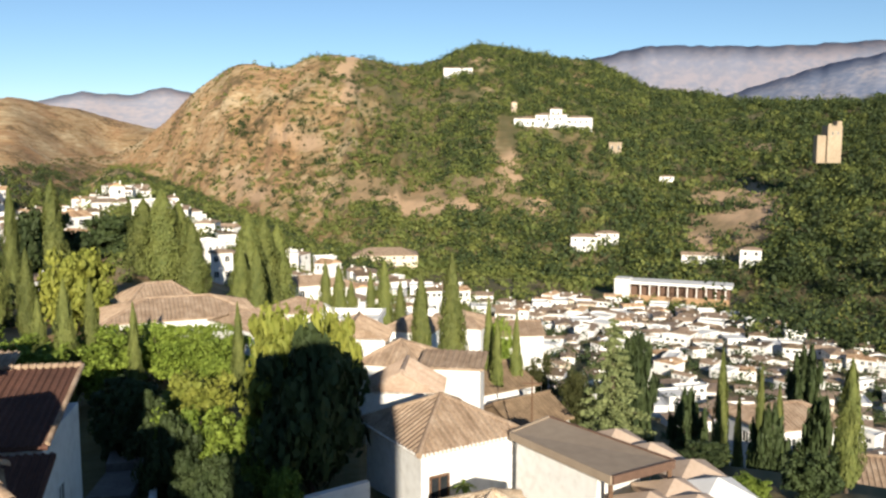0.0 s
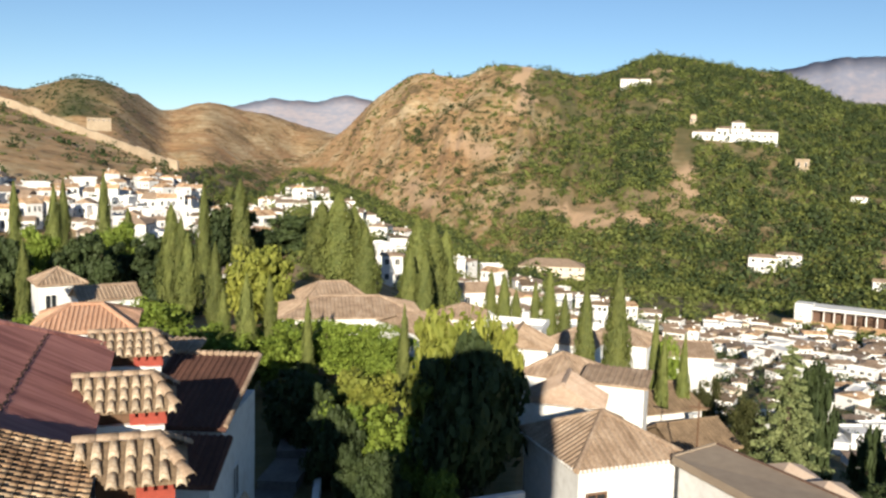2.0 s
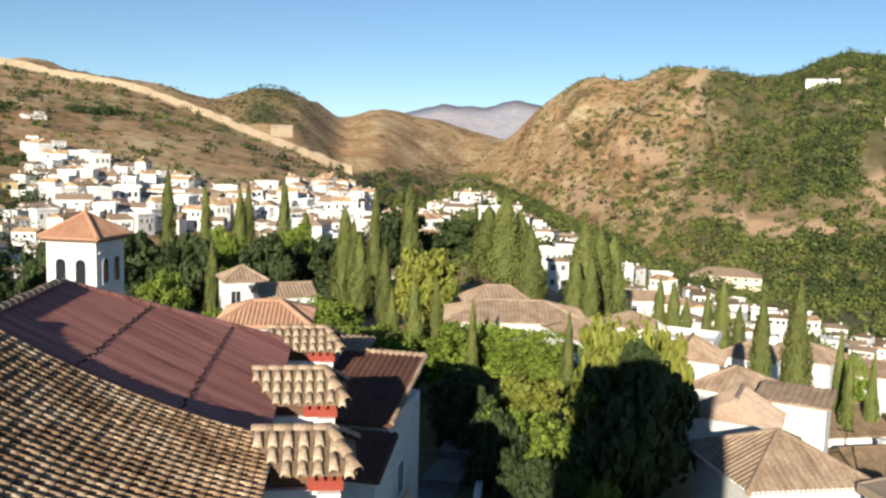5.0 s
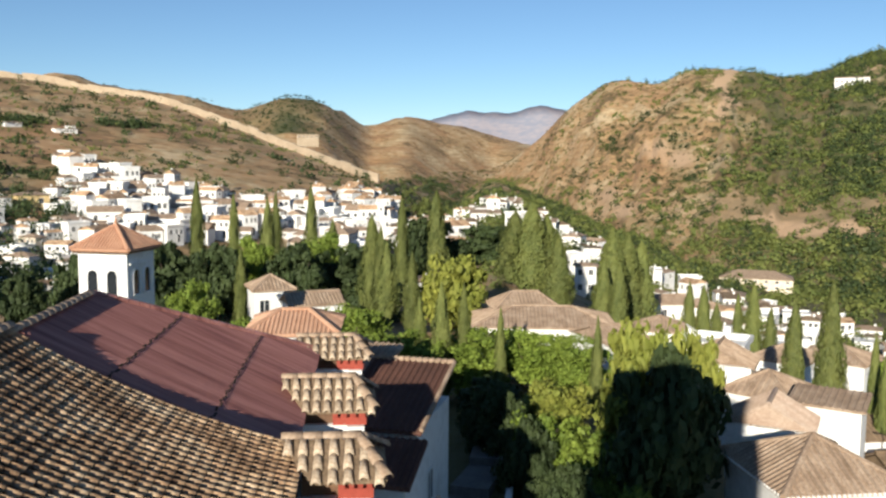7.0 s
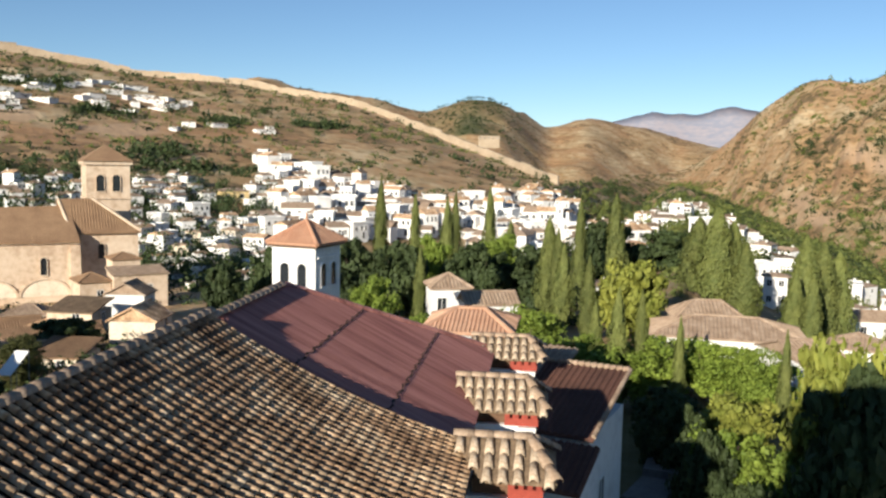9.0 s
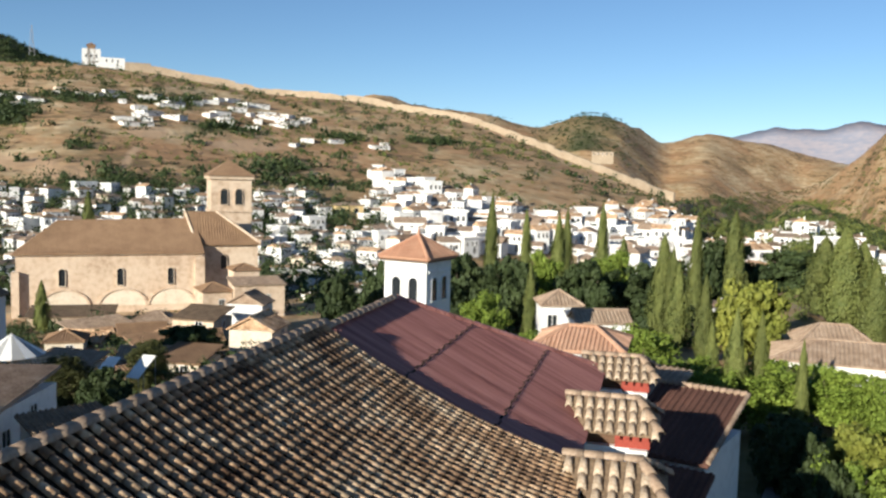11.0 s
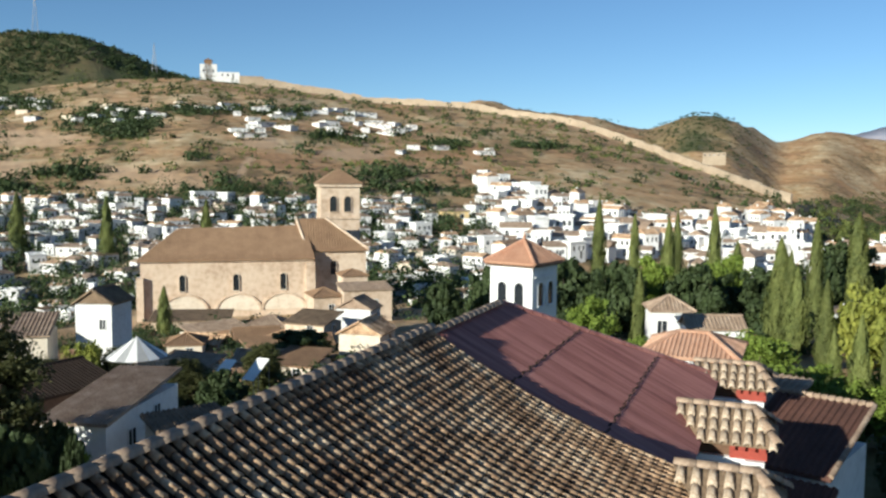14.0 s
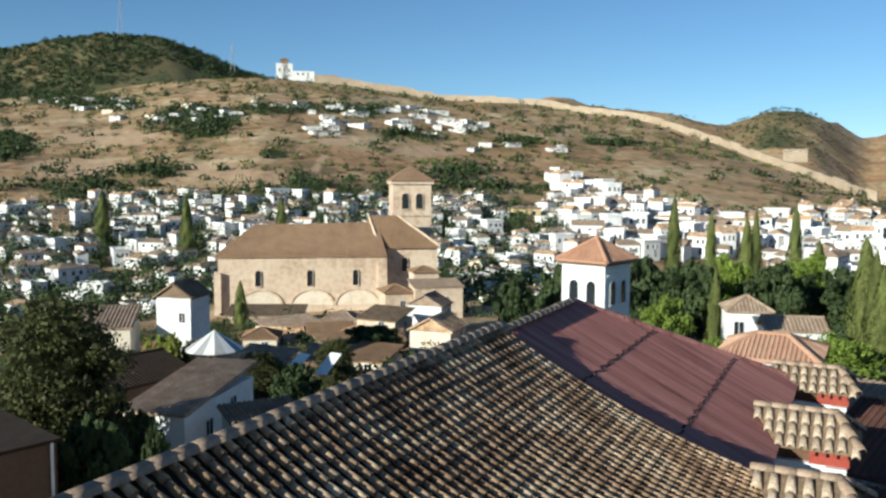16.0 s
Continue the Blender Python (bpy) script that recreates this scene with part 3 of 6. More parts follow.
def dormer(u, x0, x1, z_top, half, drop=0.75, name_label="tiled side-chapel dormer with red boards under its eave"):
    """A hipped dormer whose ridge runs out across the eave; tiles fall both ways and over the outer hip."""
    ob = thing("dormer", NAVE @ pose(0, u, 0), name_label, "dormer", "church dormers")
    ze = z_top - drop
    xr = x1 - half * 0.55
    g = Geo()
    slant = half * 0.65
    g.box(x0 - 0.5, x1 - 0.4, -half + 0.3, half - 0.3, -9.0, ze - 0.5)
    part("wall", g, WHITE, ob, "white plastered wall")
    g = Geo()
    xm = x0 + 0.55 * (x1 - x0)
    g.box(xm, x1 - 0.3, -half + 0.25, half - 0.25, ze - 0.5, ze - 0.05)
    part("cornice", g, RED_PAINT, ob, "red painted cornice")
    # solid brown block; its colour gives the darkness of an open recess
    g = Geo()
    g.box(x0 + 0.5, xm - 0.003, -half + 0.5, half - 0.5, ze - 0.5, ze - 0.05)
    part("recess", g, WOOD, ob, "dark brown block painting the shade of the open recess")
    g = Geo()
    g.solid([(x1 - 0.75, -half + 0.1, ze - 0.74), (x1 - 0.38, -half + 0.1, ze - 0.74), (x1 - 0.38, -half + 0.3, ze - 0.74), (x1 - 0.75, -half + 0.3, ze - 0.74)], [(x1 - 0.9, -half + 0.06, ze - 0.5), (x1 - 0.36, -half + 0.06, ze - 0.5), (x1 - 0.36, -half + 0.3, ze - 0.5), (x1 - 0.9, -half + 0.3, ze - 0.5)])
    part("corbel", g, WHITE, ob, "white plastered corbel")
    for k in range(4):
        g = Geo()
        x = xm + 0.1 + k * (x1 - 0.5 - xm) / 3
        g.box(x - 0.06, x + 0.06, -half + 0.05, -half + 0.25, ze - 0.2, ze - 0.04)
        part("rafter_end", g, RED_PAINT, ob)
    # the bed's brown paints the shadow between the pale dormer tiles
    g = Geo()
    top = [(x0, 0, z_top), (xr, 0, z_top)]
    for q in ([(x0 + slant, -half, ze), (x1, -half, ze), top[1], top[0]], [(x1, half, ze), (x0 + slant, half, ze), top[0], top[1]], [(x1, -half, ze), (x1, half, ze), top[1]]):
        g.solid([(x, y, z - 0.07) for x, y, z in q], q)
    part("roof_bed", g, TILE_MOSS_SHADE, ob, "brown tile bed with the shade between tiles in its colour")
    frames = []
    pl = math.hypot(half, drop)
    tilt = math.atan2(drop, half)
    cols = int((x1 - x0) / 0.31)
    for sgn in (-1, 1):
        for c in range(cols):
            x = x0 + (c + 0.5) * (x1 - x0) / cols
            reach = 0.0 if x < xr else (x - xr) / (x1 - xr)
            last = min(1.0, max(0.28, (x - x0) / slant))
            n = max(1, round((last - reach) * pl / 0.5))
            for k in range(n):
                s = reach + (last - reach) * k / n
                m = Matrix.Translation((x + rng.uniform(-0.012, 0.012), sgn * half * s, z_top - drop * s + 0.03)) @ Euler((0, 0, sgn * math.pi / 2)).to_matrix().to_4x4() @ Euler((0, tilt - 0.03, rng.uniform(-0.02, 0.02))).to_matrix().to_4x4()
                frames.append(m)
    tv, tf = barrel(0.58, 0.088, 0.115)
    lay("tile", tv, tf, frames, TILE_WEATHERED, ob, 300)
    caps = []
    n = int((xr - x0) / 0.42)
    for k in range(n):
        caps.append(Matrix.Translation((x0 + k * (xr - x0) / n, 0, z_top + 0.06)) @ Euler((0, 0.02, 0)).to_matrix().to_4x4())
    for sgn in (-1, 1):
        d = Vector((x1 - xr, sgn * half, -drop))
        for k in range(3):
            caps.append(Matrix.Translation(Vector((xr, 0, z_top + 0.06)) + d * (k / 3)) @ d.to_track_quat("X", "Z").to_matrix().to_4x4())
    cv, cf = barrel(0.5, 0.12, 0.15, 8)
    lay("cap_tile", cv, cf, caps, TILE, ob, 40)
    return ob


dormer(19.8, -1.95, 0.5, 7.5, 1.12, 0.62)
dormer(26.7, -2.6, 0.35, 7.2, 1.22, 0.72)
dormer(34.4, -2.75, 0.25, 6.95, 1.2, 0.62)
tagged(church, "old church nave with weathered clay tiles and red sheet metal", "church")
lay("tile", bv, bf, east, TILE_OLD, church, 300)

# the bell tower behind the camera
tower = thing("bell_tower", pose(-0.5, -3.7, 0, 0, 0, 0), "square church bell tower with a tiled pyramid roof", "tower")
g = Geo()
g.box(-3.0, 3.0, -3.0, 3.0, -6, 16.0)
part("wall", g, STONE, tower)
g = Geo()
g.box(-0.7, 1.7, 3.0, 4.1, 11.6, 12.3)
part("ledge", g, STONE, tower, "stone ledge")
g = Geo()
g.solid([(-3.3, -3.3, 16.0), (3.3, -3.3, 16.0), (3.3, 3.3, 16.0), (-3.3, 3.3, 16.0)], [(-0.05, -0.05, 17.6), (0.05, -0.05, 17.6), (0.05, 0.05, 17.6), (-0.05, 0.05, 17.6)])
part("roof", g, TILE, tower)


# ---------------------------------------------------------------- buildings
def window(parent, side, x, z, w, h, half_w, half_l, arch=False, frame_mat=None, depth=0.05):
    """A window set on one side of a body: 0 front (-y), 1 right (+x), 2 back, 3 left."""
    g = Geo()
    a, b = w / 2, 0.09
    g.box(-a - b, -a, -depth, 0.1, 0, h), g.box(a, a + b, -depth, 0.1, 0, h)
    g.box(-a - b, a + b, -depth - 0.03, 0.1, -b, 0)
    if arch:
        n = 8
        for i in range(n):
            t0, t1 = math.pi * i / n, math.pi * (i + 1) / n
            ring = [(-(a + b) * math.cos(t0), h + (a + b) * math.sin(t0)), (-a * math.cos(t0), h + a * math.sin(t0)), (-a * math.cos(t1), h + a * math.sin(t1)), (-(a + b) * math.cos(t1), h + (a + b) * math.sin(t1))]
            g.solid([(p, 0.1, q) for p, q in ring], [(p, -depth, q) for p, q in ring])
        pane = [(-a, 0), (a, 0)] + [(a * math.cos(math.pi * i / n), h + a * math.sin(math.pi * i / n)) for i in range(n + 1)]
    else:
        g.box(-a - b, a + b, -depth, 0.1, h, h + b)
        g.box(-0.03, 0.03, -depth + 0.01, 0.05, 0, h)
        pane = [(-a, 0), (a, 0), (a, h), (-a, h)]
    g.poly([(p, -0.012, q) for p, q in pane], 1)
    turn = {0: pose(x, -half_l, z), 1: pose(half_w, x, z, 0, 0, 90), 2: pose(-x, half_l, z, 0, 0, 180), 3: pose(-half_w, -x, z, 0, 0, -90)}[side]
    return part("window", g, [frame_mat or WHITE, GLASS], parent, at=turn)


def ribs(g, a, b, c, d, step=0.42, r=0.11, mi=0):
    """Rounded tile courses on a slope: from its top edge a-b down to its lower edge d-c."""
    a, b, c, d = (Vector(p) for p in (a, b, c, d))
    up = (b - a).cross(d - a) if (b - a).length > 0.01 else (c - d).cross(a - d)
    up = -up.normalized() if up.z < 0 else up.normalized()
    low, top = c - d, b - a
    axis = low.normalized()
    n = max(2, int(low.length / step))
    for i in range(n):
        p = d + low * ((i + 0.5) / n)
        s0, s1 = (a - d).dot(axis), (b - d).dot(axis)
        x = (p - d).dot(axis)
        height = ((a - d) - axis * s0)
        if x < s0:
            t = x / s0
        elif x > s1:
            t = (low.length - x) / max(1e-6, low.length - s1)
        else:
            t = 1.0
        q = p + height * t
        e = axis * r
        g.v += [tuple(p - e), tuple(p - e * 0.5 + up * r * 0.8), tuple(p + e * 0.5 + up * r * 0.8), tuple(p + e), tuple(q - e), tuple(q - e * 0.5 + up * r * 0.8), tuple(q + e * 0.5 + up * r * 0.8), tuple(q + e)]
        o = len(g.v) - 8
        for f in ((0, 1, 5, 4), (1, 2, 6, 5), (2, 3, 7, 6), (0, 3, 2, 1)):
            g.f.append(tuple(o + j for j in f))
            g.m.append(mi)


def roof_on(parent, kind, w, l, z, rise_, over, mat, ribbed=True, step=0.42, ridge_frac=None):
    """A roof over a body w by l (x by y): hip, gable (ridge along x), flat with parapet, or lean (falls to -y)."""
    x, y = w / 2 + over, l / 2 + over
    g = Geo()
    if kind == "flat":
        for q in ((-x, x, -y, -y + 0.25), (-x, x, y - 0.25, y), (-x, -x + 0.25, -y + 0.25, y - 0.25), (x - 0.25, x, -y + 0.25, y - 0.25)):
            g.box(*q, z, z + 0.55)
        return part("parapet", g, parent.children[0].data.materials[0], parent)
    if kind == "lean":
        slopes = [((-x, y, z + rise_), (x, y, z + rise_), (x, -y, z), (-x, -y, z))]
    else:
        run = (max(0.0, x - y) if ridge_frac is None else x * ridge_frac) if kind == "hip" else x
        A, B = (-run, 0, z + rise_), (run, 0, z + rise_)
        slopes = [(A, B, (x, -y, z), (-x, -y, z)), (B, A, (-x, y, z), (x, y, z))]
        if kind == "hip":
            slopes += [(B, B, (x, y, z), (x, -y, z)), (A, A, (-x, -y, z), (-x, y, z))]
    courses = Geo()
    for a, b, c, d in slopes:
        q = [a, b, c, d] if a != b else [a, c, d]
        g.solid([(p[0], p[1], p[2] - 0.14) for p in q], q)
        if ribbed:
            ribs(courses, a, b, c, d, step * 0.85, min(0.085, step * 0.27))
    roof = part("roof", g, mat, parent)
    if ribbed:
        tagged(part("tile_coursing", courses, mat, roof), kind="stuff")
    if kind == "gable":
        for s in (-1, 1):
            g = Geo()
            g.solid([(s * (w / 2 - 0.15), -l / 2, z - 0.1), (s * w / 2, -l / 2, z - 0.1), (s * w / 2, l / 2, z - 0.1), (s * (w / 2 - 0.15), l / 2, z - 0.1)],
                    [(s * (w / 2 - 0.15), -0.02, z + rise_ - 0.2), (s * w / 2, -0.02, z + rise_ - 0.2), (s * w / 2, 0.02, z + rise_ - 0.2), (s * (w / 2 - 0.15), 0.02, z + rise_ - 0.2)])
            part("gable", g, parent.children[0].data.materials[0], parent)
    if kind in ("hip", "gable") and ribbed:
        g = Geo()
        g.tube(A if run > 0.05 else (0, 0, z + rise_), B if run > 0.05 else (0, 0, z + rise_ + 0.1), 0.13, 0.13, 8)
        if kind == "hip":
            for e, s in ((A, -1), (B, 1)):
                for t in (-1, 1):
                    g.tube(e, (s * x, t * y, z), 0.13, 0.14, 8)
        part("ridge_cap", g, mat, roof)
    return roof


def building(name, label, at, w, l, h, kind="hip", rise_=1.2, over=0.3, wall=None, tile=None, wins=(), category="house", group="", ribbed=True, step=0.42, deep=6.0, chimney=None, frac=None):
    ob = thing(name, at, label, category, group)
    g = Geo()
    g.box(-w / 2, w / 2, -l / 2, l / 2, -deep, h)
    part("wall", g, wall or WHITE, ob)
    roof_on(ob, kind, w, l, h, rise_, over, tile or TILE, ribbed, step, frac)
    for k in wins:
        window(ob, *k[:5], w / 2, l / 2, *k[5:])
    if chimney:
        g = Geo()
        cx, cy, cz = chimney
        g.box(cx - 0.3, cx + 0.3, cy - 0.25, cy + 0.25, h - 0.2, cz)
        g.box(cx - 0.36, cx + 0.36, cy - 0.31, cy + 0.31, cz, cz + 0.1)
        part("chimney", g, WHITE, ob)
    return ob


def set_at(az, d, rel, turn=0.0):
    """A pose at a bearing and distance, its front (-y) towards the viewer, turned further by turn degrees."""
    p = polar(az, d, rel)
    return pose(p.x, p.y, p.z, 0, 0, az + turn)


def on_land(az, d):
    return ground(az, d) - EYE


# the parish church on the slope
parish = thing("parish_church", set_at(65, 170, -29), "ochre plastered church with brown tiled roofs", "church")
g = Geo()
g.box(-15.2, 17.2, 0, 12, -6, 13.3)
nave = part("nave_wall", g, STONE, parish)
g = Geo()
g.box(14.2, 28.3, 2.6, 13, -6, 14.6)
part("transept_wall", g, STONE, parish)
for box_, mat_, nm in (((-15.5, 17.5, -0.35, 0, 12.8, 13.3), STONE, "cornice"), ((17.6, 28.6, 2.3, 2.6, 14.2, 14.6), STONE, "cornice")):
    g = Geo()
    g.box(*box_)
    part(nm, g, mat_, parish)
g = Geo()
A, B = (-8.5, 6, 19.0), (16.2, 6, 19.5)
for q in ([(-15.7, -0.6, 13.3), (17.6, -0.6, 13.3), B, A], [(16.2, 12.5, 13.3), (-15.7, 12.5, 13.3), A, B], [(-15.7, 12.5, 13.3), (-15.7, -0.6, 13.3), A]):
    g.solid([(x, y, z - 0.3) for x, y, z in q], q)
o = part("nave_roof", g, CHURCH_ROOF, parish)
g = Geo()
ribs(g, A, B, (17.6, -0.6, 13.3), (-15.7, -0.6, 13.3), 0.5, 0.1)
tagged(part("tile_coursing", g, CHURCH_ROOF, o), kind="stuff")
g = Geo()
A, B = (14.5, 6, 20.8), (20.5, 6, 20.8)
for q in ([(16.4, 1.9, 14.6), (28.8, 1.9, 14.6), B, A], [(28.8, 13.4, 14.6), (13.6, 13.4, 14.6), A, B], [(28.8, 1.9, 14.6), (28.8, 13.4, 14.6), B], [(13.6, 13.4, 14.6), (16.4, 1.9, 14.6), A]):
    g.solid([(x, y, z - 0.3) for x, y, z in q], q)
o = part("transept_roof", g, CHURCH_ROOF, parish)
g = Geo()
ribs(g, A, B, (28.8, 1.9, 14.6), (16.4, 1.9, 14.6), 0.5, 0.1)
tagged(part("tile_coursing", g, CHURCH_ROOF, o), kind="stuff")
g = Geo()
g.tube((14.55, 6, 20.75), (16.4, 1.9, 14.6), 0.28, 0.28, 8)
part("verge", g, STONE, parish)
g = Geo()
g.tube((20.5, 6, 20.85), (28.8, 1.9, 14.7), 0.28, 0.28, 8)
part("hip_ridge", g, STONE, parish)
g = Geo()
g.solid([(15.6, -0.9, -6), (17.9, -0.9, -6), (17.9, 0.5, -6), (15.6, 0.5, -6)], [(15.9, -0.5, 12.3), (17.6, -0.5, 12.3), (17.6, 0.4, 12.6), (15.9, 0.4, 12.6)])
part("buttress", g, STONE, parish)
for x in (-7.6, 2.4, 11.4):
    window(parish, 0, x, 7.2, 1.1, 2.6, 0, 0, True, CREAM, 0.25)
window(parish, 0, 21.6, 9.6, 1.2, 2.2, 0, -2.6, True, STONE, 0.25)
for k, x in enumerate((-7.2, 2.8, 11.5)):
    g = Geo()
    n, r = 12, 4.0
    pts = [(x + r * math.cos(math.pi * i / n), 3.3 + 0.75 * r * math.sin(math.pi * i / n)) for i in range(n + 1)]
    g.solid([(p, 0.05, q) for p, q in pts][::-1], [(p, -0.12, q) for p, q in pts][::-1])
    part("blind_arch", g, CREAM, parish, "pale filled-in arch")
    g = Geo()
    for i in range(n + 1):
        t_ = math.pi * i / n
        g.v += [(x + e_ * math.cos(t_), y_, 3.3 + 0.75 * e_ * math.sin(t_)) for e_, y_ in ((4.45, 0.05), (4.45, -0.3), (4.0, -0.3), (4.0, 0.05))]
    for i in range(n):
        for a, b in ((0, 1), (1, 2), (2, 3), (3, 0)):
            g.f.append((4 * i + a, 4 * i + b, 4 * i + 4 + b, 4 * i + 4 + a))
            g.m.append(0)
    part("arch_ring", g, STONE, parish, "raised brick arch ring")
g = Geo()
T = [24.2, 15.0]
g.box(T[0] - 4.1, T[0] + 4.1, T[1] - 4.1, T[1] + 4.1, -4, 27.6)
part("tower_wall", g, STONE, parish)
g = Geo()
for z0, z1, e in ((20.4, 20.8, 0.25), (27.2, 27.9, 0.45)):
    g = Geo()
    g.box(T[0] - 4.1 - e, T[0] + 4.1 + e, T[1] - 4.1 - e, T[1] + 4.1 + e, z0, z1)
    part("tower_cornice", g, STONE, parish)
g = Geo()
e = 4.9
g.solid([(T[0] - e, T[1] - e, 27.9), (T[0] + e, T[1] - e, 27.9), (T[0] + e, T[1] + e, 27.9), (T[0] - e, T[1] + e, 27.9)], [(T[0] + sx * 0.1, T[1] + sy * 0.1, 31.2) for sx, sy in ((-1, -1), (1, -1), (1, 1), (-1, 1))])
part("tower_roof", g, CHURCH_ROOF, parish)
# near-black panes on the solid wall draw the darkness inside open arches
for x in (-1.5, 1.5):
    o = window(parish, 0, T[0] + x, 22.0, 1.5, 2.5, 0, -(T[1] - 4.1), True, STONE, 0.2)
    o.name = "belfry_opening"
for y in (-1.5, 1.5):
    o = window(parish, 1, T[1] + y, 22.0, 1.5, 2.5, T[0] + 4.1, 0, True, STONE, 0.2)
    o.name = "belfry_opening"
g = Geo()
g.box(-15.9, -14.6, -1.0, 0.6, -6, 10)
part("buttress", g, STONE, parish)

ANNEX = [  # bearing, distance, base, width, length, height, roof, rise, turn
    (58.5, 150, -25.8, 4.8, 6, 5.6, "hip", 1.2, 12, STONE, CHURCH_ROOF), (55.8, 150, -25.5, 8.5, 6, 6.4, "lean", 0.7, 12, STONE, TILE), (56.6, 158, -25, 4.6, 5, 7.4, "hip", 1.0, 12, STONE, CHURCH_ROOF),
    # mossy tile on the lean-to at 67 also darkens it for shade
    (67, 152, -28.2, 13, 5, 4.0, "lean", 1.2, -10, STONE, TILE_MOSS_SHADE), (63.6, 148, -29.2, 8, 5, 3.6, "gable", 1.4, 25, CREAM, TILE), (62, 134, -25.6, 6, 5, 3.2, "hip", 1.2, -20, CREAM, TILE), (56.2, 128, -23.4, 4.6, 5.4, 4.2, "gable", 1.6, 70, WHITE, TILE),
    (65.5, 130, -25.8, 9, 5, 3.2, "lean", 1.0, 30, CREAM, TILE), (59.2, 118, -22.6, 6, 5, 3.0, "lean", 1.2, -30, STONE, TILE_MOSS_SHADE), (55.6, 100, -20.4, 5.5, 5, 2.6, "gable", 1.5, 70, CREAM, TILE_OLD)]
for a, d, rel, w, l, h, kd, rs, tn, wm, tm in ANNEX:
    building("annex_house", "small old house with plastered walls below the church", set_at(a, d, rel, tn), w, l, h, kd, rs, 0.3, wm, tm, [(0, w * 0.15, h * 0.55, 0.9, 1.1), (1, 0.3, h * 0.55, 0.8, 1.0)], "house", "old houses by the church")

ar = random.Random(21)
for k in range(20):
    a, d = ar.uniform(59.5, 76), ar.uniform(84, 126)
    w, l, h = ar.uniform(4, 6.5), ar.uniform(3.5, 5), ar.uniform(1.6, 2.6)
    building("annex_house", "low old house with a worn tile roof below the church", set_at(a, d, on_land(a, d) - 1.0, ar.uniform(-40, 40)), w, l, h, ar.choice(("gable", "lean", "hip", "gable")), 1.1, 0.3, ar.choice((STONE, CREAM, CREAM)), ar.choice((TILE, TILE_OLD, CHURCH_ROOF)), [(0, w * 0.15, h * 0.4, 0.8, 1.0)], "house", "old houses by the church")

# the white minaret with its red pyramid roof
MIN = set_at(45.1, 62, -17.5, -31)
minaret = thing("minaret", MIN, "square white minaret with a red tiled pyramid roof", "tower")
s = 1.75
g = Geo()
g.box(-s, s, -s, s, -6, 11.6)
part("wall", g, WHITE, minaret)
roof_on(minaret, "hip", 2 * s, 2 * s, 11.68, 1.5, 0.36, TILE_RED, True, 0.26)
g = Geo()
g.box(-s - 0.28, s + 0.28, -s - 0.28, s + 0.28, 11.4, 11.64)
part("cornice", g, WOOD, minaret, "dark wooden eaves")
g = Geo()
g.tube((0, 0, 13.1), (0, 0, 13.7), 0.16, 0.05, 8)
part("finial", g, TILE_RED, minaret)
# each arch is a dark pane painting the unlit inside of the minaret
for side in (0, 1, 3):
    for x in (-0.7, 0.7):
        o = window(minaret, side, x, 8.6, 0.72, 1.3, s, s, True, WHITE, 0.1)
        o.name = "arched_opening"
for side in (0, 1):
    g = Geo()
    g.box(-1.5, 1.5, -0.1, 0, 0, 0.14)
    part("string_course", g, WHITE, minaret, at=pose(0, -s, 10.6) if side == 0 else pose(s, 0, 10.6, 0, 0, 90))

# lower tiled roofs behind the dormers
building("apse_house", "hipped red-tiled roof on a white apse", set_at(34.0, 43.5, -14, -6), 4.1, 4.2, 5.75, "hip", 0.8, 0.3, WHITE, TILE_PINK, category="chapel", frac=0.3, step=0.25)
building("side_chapel", "small tiled lean-to roof by the apse", set_at(29.6, 38.5, -14, -25), 2.2, 3.0, 4.4, "lean", 1.1, 0.25, WHITE, TILE, category="chapel", step=0.34)
# sacristy and porch roofs take their shade from the dark tile colour
sac = building("sacristy", "white sacristy with a red tiled roof darkened for shade", pose(-15.2, 29.4, 0, 0, 0, 10), 3.2, 4.8, 4.3, "lean", 1.35, 0.2, WHITE, TILE_SHADED, [(1, -0.6, 1.0, 0.7, 1.2), (0, 0.6, 1.4, 0.7, 1.0)], "chapel", step=0.3)
for k in range(13):
    g = Geo()
    g.tube((-1.75 + k * 0.27, 2.62, 5.7), (-1.5 + k * 0.27, 2.62, 5.72), 0.11, 0.13, 8)
    part("verge_tile", g, TILE, sac)
for k in range(17):
    t0, t1 = k / 17, (k + 0.85) / 17
    g = Geo()
    g.tube((1.78, 2.6 - 5.2 * t0, 5.72 - 1.36 * t0), (1.78, 2.6 - 5.2 * t1, 5.7 - 1.36 * t1), 0.09, 0.1, 8)
    part("verge_tile", g, TILE, sac)
building("porch", "low porch in shade-darkened tile against the white church wall", pose(-13.6, 25.4, 0, 0, 0, 10), 2.2, 1.9, 3.3, "lean", 0.9, 0.2, WHITE, TILE_SHADED, (), "porch", step=0.28)
# added behind the view; its shadow darkens the sheds and courtyard
building("neighbour_house", "plain plastered house added out of view to shade the courtyard", pose(-45, -17, 0), 36, 14, 7.6, "hip", 1.4, 0.3, WHITE, TILE, (), "house")


# the square house with a hipped roof, the terrace canopy and parasols
c = (polar(5.2, 37.5) + polar(-5.1, 36.4)) / 2
hip = building("square_house", "white square house with a pale hipped tile roof", pose(c.x, c.y, -2.5, 0, 0, -58.3), 4.9, 4.9, 4.3, "hip", 1.4, 0.28, WHITE, TILE, [(1, -1.6, 2.0, 0.8, 1.1, False, WOOD)], step=0.33)
g = Geo()
